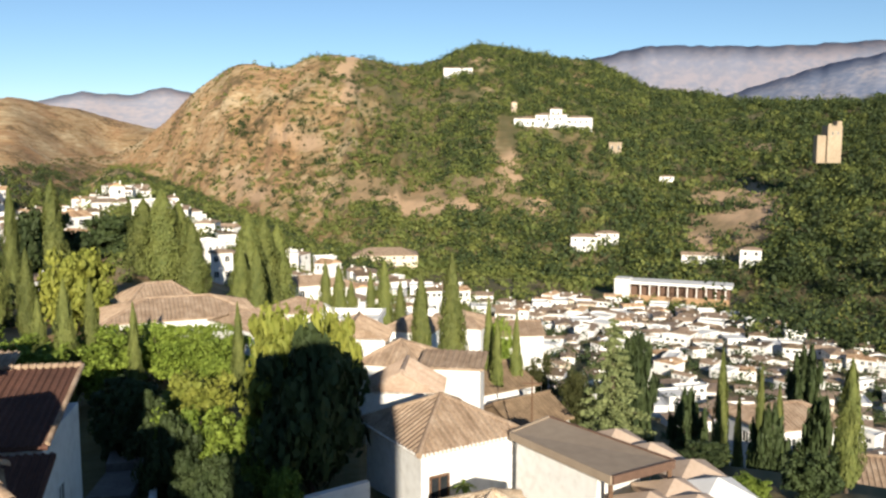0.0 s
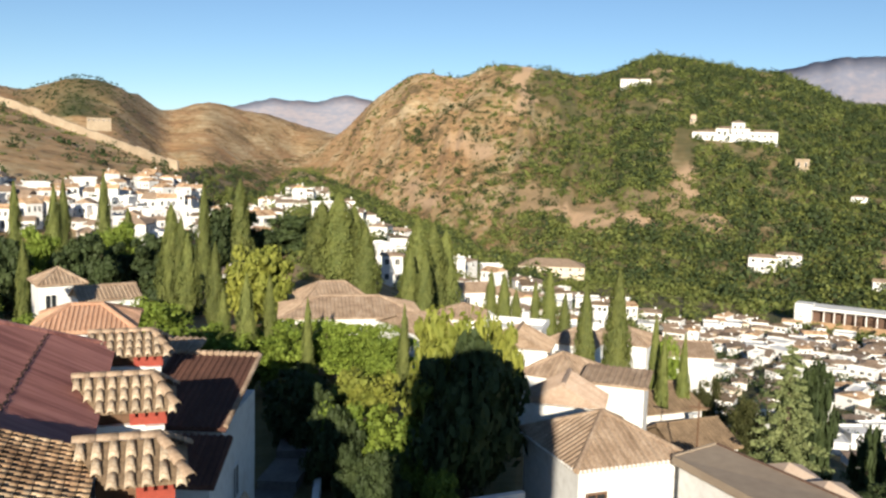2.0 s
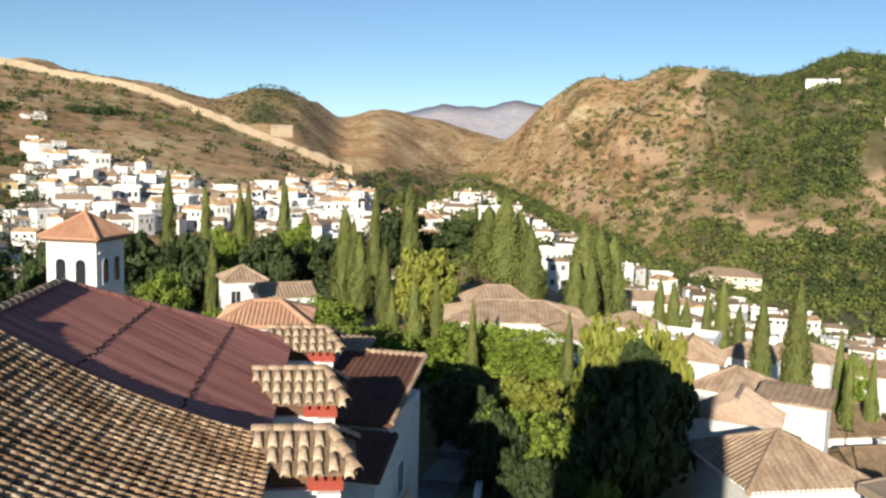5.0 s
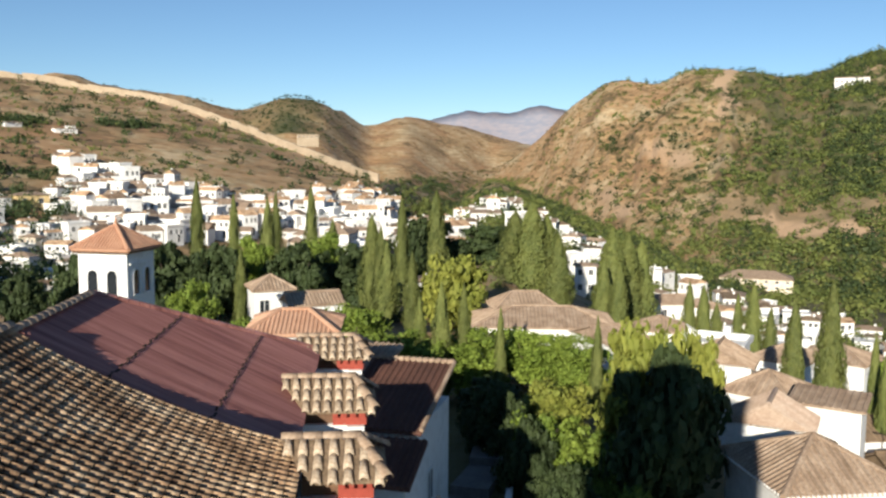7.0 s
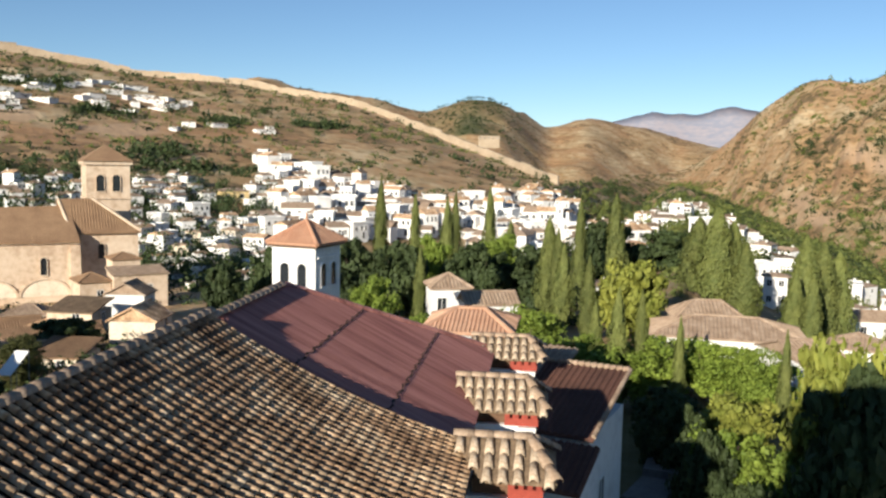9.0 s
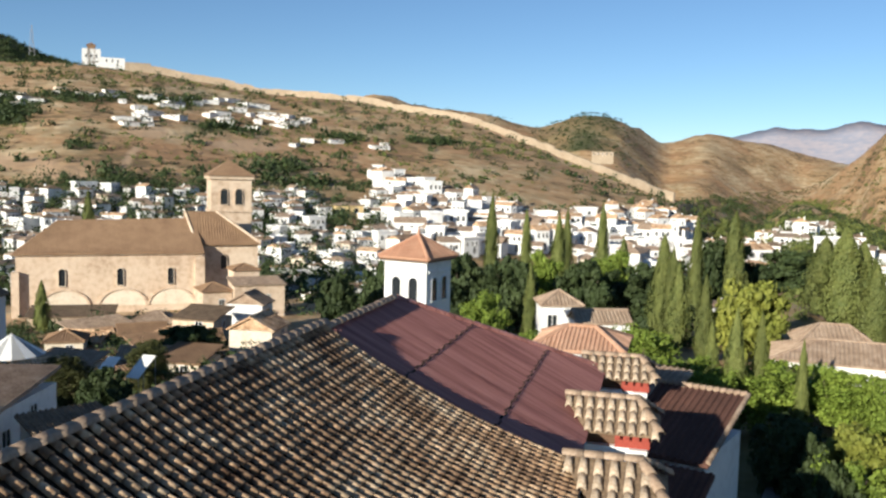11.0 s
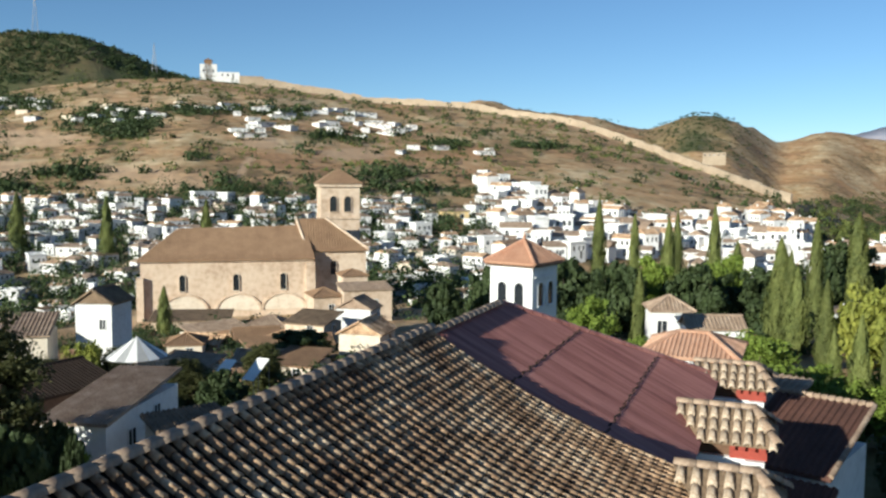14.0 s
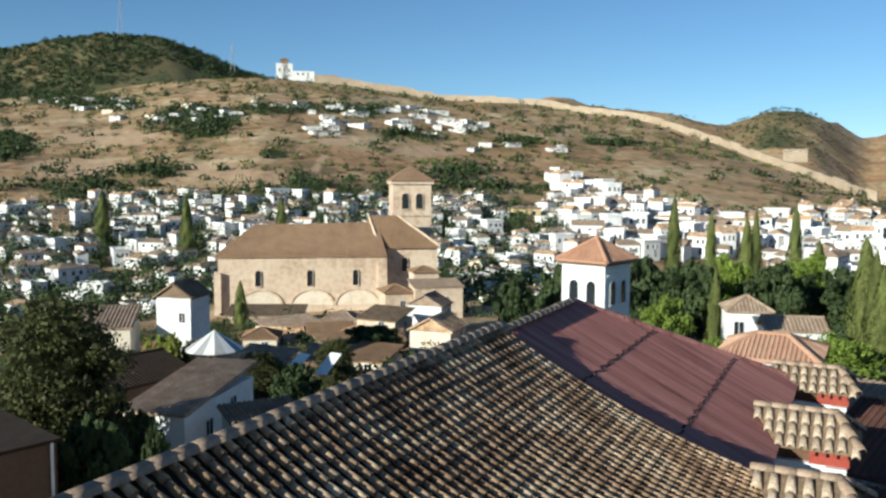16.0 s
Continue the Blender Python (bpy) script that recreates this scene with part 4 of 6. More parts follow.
for t in range(26):
    x = -2.55 + t * 0.204
    g.tube((x, -2.78, 4.25), (x, -2.6, 4.27), 0.07, 0.07, 6)
    g.tube((2.78, x, 4.25), (2.6, x, 4.27), 0.07, 0.07, 6)
tagged(part("eave_edging", g, WHITE, hip, "whitewashed tile ends along the eave"), kind="stuff")
plant = thing("potted_palm", hip.matrix_basis @ pose(3.0, -0.8, 2.7), "green potted palm leaning at the white wall", "plant")
g = Geo()
g.tube((0, 0, -2.7), (0.05, 0, 0.0), 0.06, 0.04, 6)
part("stem", g, TRUNK, plant)
for k in range(15):
    g = Geo()
    a = k * 2.4
    reach, lift, droop = 0.45 + 0.05 * (k % 4), 0.55 - 0.03 * k, 0.25 + 0.03 * (k % 5)
    mid = [(reach * t * math.cos(a), reach * t * math.sin(a), lift * t - droop * t * t * 1.6) for t in (0, 0.3, 0.6, 0.85, 1.0)]
    wide = [0.02, 0.07, 0.08, 0.05, 0.01]
    for (x0, y0, z0), (x1, y1, z1), w0, w1 in zip(mid[:-1], mid[1:], wide[:-1], wide[1:]):
        nx, ny = -math.sin(a), math.cos(a)
        q = [(x0 - nx * w0, y0 - ny * w0, z0), (x1 - nx * w1, y1 - ny * w1, z1), (x1 + nx * w1, y1 + ny * w1, z1), (x0 + nx * w0, y0 + ny * w0, z0)]
        g.solid([(x, y, z - 0.012) for x, y, z in q], q)
    part("frond", g, LEAF, plant)

building("garden_pavilion", "small pavilion with an ochre hipped tile roof", set_at(-3.5, 30.6, -16.6, 20), 3.0, 3.0, 3.0, "hip", 0.95, 0.25, WHITE, TILE_WEATHERED, (), "pavilion", step=0.26)
hall = thing("terrace_hall", pose(0, 0, 0), "white terrace hall with a flat beige canopy roof", "building")
P = [polar(-4.7, 35.2, -11.95), polar(-11.6, 30.8, -11.95), polar(-15.6, 33.0, -11.95), polar(-7.3, 37.0, -11.8)]
g = Geo()
g.solid([p - Vector((0, 0, 0.3)) for p in P], P)
part("canopy", g, BEIGE, hall, "flat beige roof sheet")
for i in range(4):
    g = Geo()
    a, b = P[i]  , P[(i + 1) % 4]
    out = (b - a).cross(Vector((0, 0, 1))).normalized() * 0.1
    g.solid([a - Vector((0, 0, 0.28)), a + out - Vector((0, 0, 0.28)), b + out - Vector((0, 0, 0.28)), b - Vector((0, 0, 0.28))], [a + Vector((0, 0, 0.06)), a + out + Vector((0, 0, 0.06)), b + out + Vector((0, 0, 0.06)), b + Vector((0, 0, 0.06))])
    part("fascia", g, BEIGE if i in (0, 3) else BROWN, hall, "fascia board")
mid = (P[0] + P[1] + P[2] + P[3]) / 4
Q = [mid + (p - mid) * 0.92 for p in P]
Q[1] = Q[1] + (Q[0] - Q[1]) * 0.12
Q[2] = Q[2] + (Q[3] - Q[2]) * 0.2
g = Geo()
g.solid([(p.x, p.y, -8) for p in Q], [(p.x, p.y, EYE - 12.35) for p in Q])
part("wall", g, WHITE, hall)
for i in (1, 2):
    g = Geo()
    p = mid + (P[i] - mid) * 0.96
    g.box(p.x - 0.08, p.x + 0.08, p.y - 0.08, p.y + 0.08, -8, EYE - 12.3)
    part("post", g, WOOD, hall)


def parasol(at, r, mat, label):
    ob = thing("parasol", at, label, "parasol", "terrace parasols")
    g = Geo()
    g.tube((0, 0, -2.6), (0, 0, 0.45), 0.035, 0.03, 8)
    part("pole", g, STEEL, ob)
    g = Geo()
    ring = [(r * sx, r * sy, 0) for sx, sy in ((-1, -1), (1, -1), (1, 1), (-1, 1))]
    for i in range(4):
        a, b = ring[i], ring[(i + 1) % 4]
        q = [a, b, (0, 0, 0.55)]
        g.solid([(x, y, z - 0.03) for x, y, z in q], q)
        g.box(min(a[0], b[0]) - 0.01, max(a[0], b[0]) + 0.01, min(a[1], b[1]) - 0.01, max(a[1], b[1]) + 0.01, -0.2, 0.0)
    part("canopy", g, mat, ob)
    return ob


for x, y, m_ in ((1100, 765, CANVAS), (1165, 785, CANVAS), (1240, 808, CANVAS), (1210, 845, CANVAS), (1290, 835, CANVAS_W), (1255, 868, CANVAS), (1345, 875, CANVAS_W), (1165, 872, CANVAS)):
    a = -math.degrees(math.atan((x - 784) / 1516)) * 1.0
    e = 6.7 + math.degrees(math.atan((y - 441) / 1516))
    d = 12.9 / math.tan(radians(e))
    parasol(set_at(a, d, -13.0, 28), 1.2, m_, "tan canvas parasol on the terrace" if m_ is CANVAS else "white canvas parasol on the terrace")

# sheds and houses below the nave on the north side
building("tiled_shed", "long low white shed with a worn brown tiled roof", pose(-45.4, 14.9, -0.1, 0, 0, 44), 3.4, 8.2, 2.3, "lean", 0.9, 0.2, WHITE, TILE, [(1, -1.5, -0.4, 0.8, 1.7), (1, 1.4, 0.9, 0.7, 0.9)], "shed", step=0.24)
# brown wall and blackened roof put this shed's shade into its colours
building("dark_shed", "low house with tile roof and wall coloured dark for shade", set_at(76.5, 54, -14.0, 35), 6.5, 6, 2.0, "gable", 1.0, 0.25, BROWN, TILE_BED, (), "shed", step=0.3)
building("small_shed", "small shed with a flat tiled roof", set_at(67.2, 44, -13.3, 20), 3.6, 3, 0.9, "lean", 0.5, 0.2, CREAM, TILE_MOSS_SHADE, (), "shed", step=0.3)
building("end_chapel", "small ochre hipped roof below the nave", set_at(68.2, 24, -12.0, 10), 3.0, 3.0, 4.0, "hip", 0.9, 0.2, CREAM, TILE, (), "chapel", step=0.3)
building("tall_white_house", "tall narrow white house with a gabled mossy tile roof", set_at(72.3, 88, -16.9, 62), 4.0, 3.6, 5.0, "gable", 1.4, 0.25, WHITE, TILE_MOSS_SHADE, [(3, 0.9, 2.6, 0.6, 0.9)], "house", chimney=(-1.2, 0.4, 6.8))
building("side_wing", "low tiled wing of the white house", set_at(77.2, 88, -17, -12), 6, 5, 2.6, "lean", 1.4, 0.25, CREAM, TILE, (), "house")
# roof colour is near black to paint the shade on its flat top
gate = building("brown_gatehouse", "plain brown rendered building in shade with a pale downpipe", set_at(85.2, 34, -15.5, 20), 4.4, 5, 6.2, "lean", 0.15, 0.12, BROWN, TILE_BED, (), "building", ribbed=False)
g = Geo()
g.tube((2.0, -2.58, -2), (2.0, -2.58, 6.1), 0.06, 0.06, 8)
part("downpipe", g, WHITE, gate, "pale downpipe")
building("garden_house", "white garden house with a tiled roof", set_at(35.6, 88, -18, 10), 4.0, 4.2, 5.3, "hip", 1.3, 0.25, WHITE, TILE, [(0, -1, 3, 0.9, 1.3), (1, 0.5, 3, 0.8, 1.2)], "house")
building("garden_annex", "long low white garden annex with a tiled roof", set_at(32.9, 82.5, -17.6, 14), 5.0, 3.6, 4.2, "gable", 1.0, 0.25, WHITE, TILE, [(0, 0.5, 1.2, 1.0, 1.4)], "house")

# striped parasol tent
tent = thing("striped_parasol", set_at(70.4, 70, -13.3), "large round parasol with white and grey stripes", "parasol")
g = Geo()
g.tube((0, 0, -5), (0, 0, 1.0), 0.05, 0.04, 8)
part("pole", g, STEEL, tent)
GREY = material("grey_canvas", [(0.3, 0.3, 0.3), (0.38, 0.38, 0.37)], 1.0, 0.9)
for k in range(16):
    g = Geo()
    a, b = 2 * math.pi * k / 16, 2 * math.pi * (k + 1) / 16
    q = [(2.3 * math.cos(a), 2.3 * math.sin(a), -0.6), (2.3 * math.cos(b), 2.3 * math.sin(b), -0.6), (0, 0, 0.95)]
    g.solid([(x, y, z - 0.03) for x, y, z in q], q)
    part("panel", g, CANVAS_W if k % 2 else GREY, tent)

# ---------------------------------------------------------------- vegetation
nrng = np.random.default_rng(11)


def leaf_quads(centres, size, rng_, upright=0.0, outward=None):
    """Small quads round the given centres, turned at random, leaning upright, or lying on the crown's outer face."""
    n = len(centres)
    a = rng_.normal(size=(n, 3))
    a[:, 2] += upright * 2.5
    if outward is not None:
        nrm = outward / np.maximum(1e-6, np.linalg.norm(outward, axis=1))[:, None] + rng_.normal(size=(n, 3)) * 0.4
        nrm /= np.linalg.norm(nrm, axis=1)[:, None]
        a -= nrm * (a * nrm).sum(1)[:, None]
    a /= np.linalg.norm(a, axis=1)[:, None]
    b = np.cross(a, nrm) if outward is not None else rng_.normal(size=(n, 3))
    b -= a * (a * b).sum(1)[:, None]
    b /= np.linalg.norm(b, axis=1)[:, None]
    s = size * rng_.uniform(0.6, 1.3, size=(n, 1))
    p, q = a * s, b * s * 0.6
    v = np.stack([centres - p, centres - q * 0.9, centres + p, centres + q], 1).reshape(-1, 3)
    return v, np.arange(4 * n).reshape(n, 4)


def cypress(at, h, r, count, seed, label="tall narrow dark green cypress"):
    ob = thing("cypress", at, label, "tree", "cypresses")
    g = Geo()
    g.tube((0, 0, -2), (0, 0, h * 0.2), r * 0.16, r * 0.13, 8)
    g.tube((0, 0, h * 0.2), (0, 0, h * 0.8), r * 0.13, 0.03, 6)
    part("trunk", g, TRUNK, ob)
    rg = np.random.default_rng(seed)
    t = rg.uniform(0.0, 1, count) ** 0.9
    prof = np.clip(np.minimum((t + 0.04) / 0.16, 1) ** 0.6 * (1 - t ** 2.1) ** 0.85, 0.02, 1)
    ang = rg.uniform(0, 2 * np.pi, count)
    lobes = 1 + 0.2 * np.sin(ang * 3 + t * 9 + seed) + 0.14 * np.sin(ang * 5 - t * 21)
    rad = r * prof * lobes * rg.uniform(0.72, 1.04, count)
    c = np.stack([rad * np.cos(ang), rad * np.sin(ang), h * (0.06 + 0.94 * t)], 1)
    v, f = leaf_quads(c, 0.0165 * h, rg, 1.0, np.stack([np.cos(ang), np.sin(ang), 0.25 + 0 * ang], 1))
    part("crown", arrays("crown", v, f, CYP), None, ob)
    core = Geo()
    n = 10
    for k in range(10):
        q = k / 9
        p = min(1, (q + 0.04) / 0.16) ** 0.6 * max(0.001, 1 - q ** 2.1) ** 0.85 * r * 0.68
        core.v += [(p * math.cos(2 * math.pi * j / n), p * math.sin(2 * math.pi * j / n), h * (0.06 + 0.9 * q)) for j in range(n)]
    for k in range(9):
        for j in range(n):
            core.f.append((k * n + j, k * n + (j + 1) % n, (k + 1) * n + (j + 1) % n, (k + 1) * n + j))
            core.m.append(0)
    part("foliage_core", core, CYP, ob)
    return ob


def broadleaf(name, at, h, r, mat, count, seed, label, leaf=0.2, squash=0.75, clumps=150, category="tree", group="garden trees"):
    ob = thing(name, at, label, category, group)
    rg = np.random.default_rng(seed)
    rr = random.Random(seed)
    g = Geo()
    low = 0.04 * h
    top = (h + low) / 2
    squash = (h - low) / 2 / r
    g.tube((0, 0, -2.5), (0.1, 0.05, top * 0.6), 0.045 * h, 0.03 * h, 8)
    for k in range(6):
        a = 2 * math.pi * k / 6 + rr.uniform(-0.3, 0.3)
        g.tube((0.1, 0.05, top * rr.uniform(0.45, 0.6)), (math.cos(a) * r * 0.6, math.sin(a) * r * 0.6, top + rr.uniform(-0.1, 0.35) * h), 0.018 * h, 0.006 * h, 6)
    part("trunk", g, TRUNK, ob)
    d = rg.normal(size=(clumps, 3))
    d /= np.linalg.norm(d, axis=1)[:, None]
    d /= (np.abs(d) ** 3).sum(1)[:, None] ** (1 / 3)
    cc = d * (r * rg.uniform(0.35, 0.95, (clumps, 1))) * np.array([1, 1, squash]) + np.array([0, 0, top])
    cr = r * rg.uniform(0.1, 0.3, clumps)
    which = rg.integers(0, clumps, count)
    e = rg.normal(size=(count, 3))
    e /= np.linalg.norm(e, axis=1)[:, None]
    c = cc[which] + e * (cr[which] * rg.uniform(0.35, 1.25, count))[:, None] * np.array([1, 1, 0.8])
    v, f = leaf_quads(c, leaf, rg, 0.15, e)
    part("crown", arrays("crown", v, f, mat), None, ob)
    return ob


def conifer(at, h, r, seed):
    ob = thing("conifer", at, "broad grey-green conifer with drooping layered branches", "tree", "garden trees")
    rg = np.random.default_rng(seed)
    g = Geo()
    g.tube((0, 0, -2), (0, 0, h * 0.95), 0.035 * h, 0.01, 8)
    cs = []
    for k in range(120):
        t = 0.08 + 0.9 * (k / 120)
        a = k * 2.4 + rg.uniform(-0.3, 0.3)
        ln = r * (1 - t) ** 0.95 * rg.uniform(0.7, 1.1) + 0.2
        tip = np.array([math.cos(a) * ln, math.sin(a) * ln, h * t - 0.18 * ln])
        base = np.array([0, 0, h * t])
        if k % 2 == 0:
            g.tube(tuple(base), tuple(tip), 0.05, 0.012, 5)
        m = int(110 + 170 * ln / r)
        s = rg.uniform(0.15, 1.02, (m, 1))
        side = rg.normal(size=(m, 3)) * np.array([0.13, 0.13, 0.07]) * ln
        cs.append(base + (tip - base) * s + side * (1.1 - 0.5 * s))
    part("trunk", g, TRUNK, ob)
    v, f = leaf_quads(np.concatenate(cs), 0.115, rg, 0.0)
    part("crown", arrays("crown", v, f, CONIFER), None, ob)
    return ob


def on_ground(az, d):
    return ground(az, d) - EYE


CYP_SIZE = []
CYPS = []  # one of each build, then copies


def put_cypress(az, d, el_top, half_deg, label="tall narrow dark green cypress", base=None):
    """A cypress whose tip stands at the angle el_top and that is half_deg wide to each side."""
    rel = on_ground(az, d) if base is None else base
    h = d * math.tan(radians(el_top)) - rel
    r = 1.2 * d * math.tan(radians(half_deg))
    k = len(CYPS)
    if k < 5:
        CYPS.append(cypress(set_at(az, d, rel, k * 70), h, r, 8500, 20 + k, label))
        CYP_SIZE.append((h, r))
        return
    src = CYPS[k % 5]
    CYPS.append(src)
    h0, r0 = CYP_SIZE[k % 5]
    m = set_at(az, d, rel, k * 67) @ Matrix.Diagonal((r / r0, r / r0, h / h0, 1))
    tagged(copy_thing(src, m), label)


# cypresses: bearing, distance, angle of the tip, half width in degrees
CYPRESS_ROWS = [
    (18.2, 120, -2.6, 1.15), (19.3, 124, -3.2, 1.05), (17.2, 122, -3.4, 1.0), (16.4, 112, -4.9, 0.85), (12.9, 115, -4.2, 0.95), (11.9, 118, -4.5, 1.0), (11.0, 120, -5.0, 0.9), (13.4, 108, -6.3, 0.6), (12.4, 106, -6.6, 0.6),
    (1.49, 64, -8.1, 0.72), (-0.6, 66, -7.1, 1.0), (-3.1, 66, -10.0, 0.55), (-3.7, 64, -11.1, 0.5), (-5.0, 66, -11.1, 0.55), (-18.5, 62, -12.7, 0.55), (-26.1, 42, -12.7, 0.75), (-20.9, 56, -13.5, 0.45),
    (-22.0, 58, -14.6, 0.5), (-19.6, 58, -15.3, 0.35), (7.0, 125, -7.7, 0.45), (7.9, 125, -7.5, 0.4), (3.95, 125, -7.4, 0.5), (4.9, 122, -8.1, 0.35), (6.2, 130, -8.8, 0.4), (2.9, 128, -8.9, 0.4)]
CYPRESS_ROWS_2 = [
    (26.9, 130, -2.2, 0.45), (24.2, 60, -8.0, 0.7), (25.7, 64, -8.9, 0.5), (13.7, 58, -10.0, 0.4), (40.2, 200, -1.2, 0.42), (37.9, 205, -2.1, 0.35), (35.75, 150, -2.4, 0.5), (35.2, 190, -2.0, 0.35), (32.9, 190, -1.6, 0.4), (31.5, 150, -3.8, 0.5),
    (37.5, 100, -5.6, 0.45), (28.9, 110, -3.5, 0.75), (27.9, 105, -5.3, 0.6), (28.3, 108, -4.3, 0.5), (24.6, 140, -1.9, 0.7), (26.2, 95, -6.0, 0.55), (22.7, 62, -8.1, 0.5), (20.2, 60, -9.6, 0.35), 
    (66, 235, -1.4, 0.4), (72, 260, -1.2, 0.35), (77, 280, -0.9, 0.4), (68.7, 140, -6.9, 0.4)]
for row in CYPRESS_ROWS + CYPRESS_ROWS_2:
    put_cypress(*row)

# garden trees round the church and down the slope
TREE_SRC = {}


def put_tree(kind, az, d, el_top, half_deg, base=None):
    """A garden tree of a kind, by the angle of its top and half its width in degrees."""
    rel = on_ground(az, d) if base is None else base
    h, r = d * math.tan(radians(el_top)) - rel, d * math.tan(radians(half_deg))
    if kind not in TREE_SRC:
        mat, label, count, leaf = {
            "lush": (LEAF, "lush bright green garden tree", 16000, 0.16), "olive": (LEAF_Y, "yellow-green rounded garden tree", 13000, 0.16),
            "dark": (LEAF_D, "dense dark green broadleaf tree", 14000, 0.17), "box": (LEAF_B, "large dense rounded olive-green tree", 30000, 0.115), "shrub": (LEAF, "leafy green garden shrub", 7000, 0.14)}[kind]
        TREE_SRC[kind] = (broadleaf("garden_tree" if kind != "shrub" else "garden_shrub", set_at(az, d, rel), h, r, mat, count, len(TREE_SRC) + 3, label, leaf, clumps=420 if kind == "box" else 150, category="tree" if kind != "shrub" else "shrub"), h, r)
        return
    src, h0, r0 = TREE_SRC[kind]
    copy_thing(src, set_at(az, d, rel, (az * 37) % 360) @ Matrix.Diagonal((r / r0, r / r0, h / h0, 1)))


# dark kinds near bearings 9 and 21 put the church's shade into leaf colour
TREES = [
    ("lush", 30.5, 62, -9.4, 3.0), ("lush", 26.2, 58, -11.2, 2.4), ("lush", 22.4, 62, -11.0, 2.8), ("lush", 18.6, 64, -10.9, 2.6), ("lush", 15.2, 62, -11.3, 2.2), ("lush", 36.9, 66, -10.2, 2.4), ("dark", 21.0, 50, -14.3, 2.2),
    ("olive", 16.4, 50, -14.4, 2.4), ("lush", 11.2, 54, -11.6, 1.6), ("olive", 23.5, 96, -6.3, 2.1), ("olive", 10.6, 40, -10.3, 2.8), ("olive", 7.2, 47, -10.9, 1.6), ("dark", 9.2, 36.5, -11.9, 3.4),
    ("dark", 39.0, 120, -5.4, 1.9), ("dark", 42.0, 125, -5.2, 2.2), ("dark", 25.0, 150, -3.6, 2.0), ("dark", 21.0, 150, -4.2, 2.2), ("dark", 29.9, 130, -5.5, 2.0), ("dark", 33.6, 125, -5.4, 2.0), ("lush", 32.0, 140, -4.6, 1.6),
    ("lush", 36.8, 135, -4.8, 1.4), ("box", 79.6, 40, -7.1, 3.8), ("shrub", 16.8, 40, -16.2, 2.6), ("shrub", 13.6, 38, -17.3, 2.4), ("dark", 20.6, 44, -15.0, 1.9), ("shrub", 12.2, 36, -19.4, 1.6)]
TREES_2 = [
    ("dark", 16.4, 35, -20.2, 1.9), ("dark", 18.4, 38, -16.8, 1.8), ("dark", 15.0, 33.5, -19.6, 1.8), ("shrub", 10.9, 33, -20.4, 1.2), ("dark", 60.2, 100, -10.0, 2.0), ("box", 67.4, 70, -11.4, 1.5), ("olive", 73.5, 82, -10.3, 1.3), ("box", 71.7, 82, -10.5, 1.0), ("box", 76.0, 78, -10.8, 1.5), ("box", 62.6, 80, -10.8, 1.3), ("dark", 65.2, 66, -12.4, 1.5),
    ("dark", 44.0, 100, -7.0, 1.8), ("dark", 47.5, 130, -5.8, 1.3), ("lush", 40.6, 84, -7.6, 1.6), ("dark", 50.5, 120, -6.9, 1.2), ("shrub", 75.0, 42, -15.2, 1.6), ("dark", 78.0, 36, -15.0, 2.4), ("dark", 75.6, 41, -14.9, 1.9), ("dark", 71.6, 38, -17.6, 1.5), ("dark", 74.3, 33, -15.6, 0.7),
    ("box", -6.5, 90, -13.6, 1.2), ("box", -9.0, 80, -14.4, 1.2), ("dark", -17.6, 44, -18.6, 1.5), ("dark", -24.2, 40, -18.4, 1.8), ("shrub", -20.6, 38, -20.2, 1.2), ("dark", -21.4, 52, -16.0, 1.3), ("dark", -16.5, 70, -15.4, 1.3), ("dark", -24.6, 60, -15.2, 1.4), ("dark", -23.6, 90, -12.2, 1.2), ("dark", -13, 100, -12.0, 1.2), ("lush", -4.0, 100, -11.3, 1.0)]
for row in TREES + TREES_2:
    put_tree(*row)
conifer(set_at(-11.5, 58, on_ground(-11.5, 58)), 58 * math.tan(radians(-10.8)) - on_ground(-11.5, 58), 4.9, 5)


def clump_mesh(name, spots, mat, leaves, leaf, seed, label, category, squash=0.8):
    """Far trees or scrub as one mesh: spots are (x, y, z, radius); each is a knot of leaf quads round several lobes."""
    rg = np.random.default_rng(seed)
    sp = np.array(spots)
    n = len(sp)
    lob = rg.normal(size=(n, 5, 3)) * np.array([0.42, 0.42, 0.3])
    which = rg.integers(0, 5, (n, leaves))
    e = rg.normal(size=(n, leaves, 3))
    e /= np.linalg.norm(e, axis=2)[..., None]
    c = np.take_along_axis(lob, which[..., None].repeat(3, 2), 1) + e * 0.5
    c[..., 2] = np.abs(c[..., 2] * squash + 0.3)
    c = c * sp[:, None, 3:4] + sp[:, None, :3]
    c = c.reshape(-1, 3)
    nrm = e.reshape(-1, 3) * np.array([1, 1, 0.9]) + np.array([0, 0, 0.2]) + rg.normal(size=(len(c), 3)) * 0.35
    a = np.cross(nrm, rg.normal(size=(len(c), 3)))
    a /= np.linalg.norm(a, axis=1)[:, None]
    b = np.cross(a, nrm)
    b /= np.linalg.norm(b, axis=1)[:, None]
    s = (leaf * np.repeat(sp[:, 3], leaves) * rg.uniform(0.6, 1.3, len(c)))[:, None]
    v = np.stack([c - a * s, c - b * s * 0.7, c + a * s, c + b * s * 0.7], 1).reshape(-1, 3)
    f = np.arange(len(v)).reshape(-1, 4)
    return tagged(new(name, arrays(name, v, f, mat)), label, category, kind="stuff")


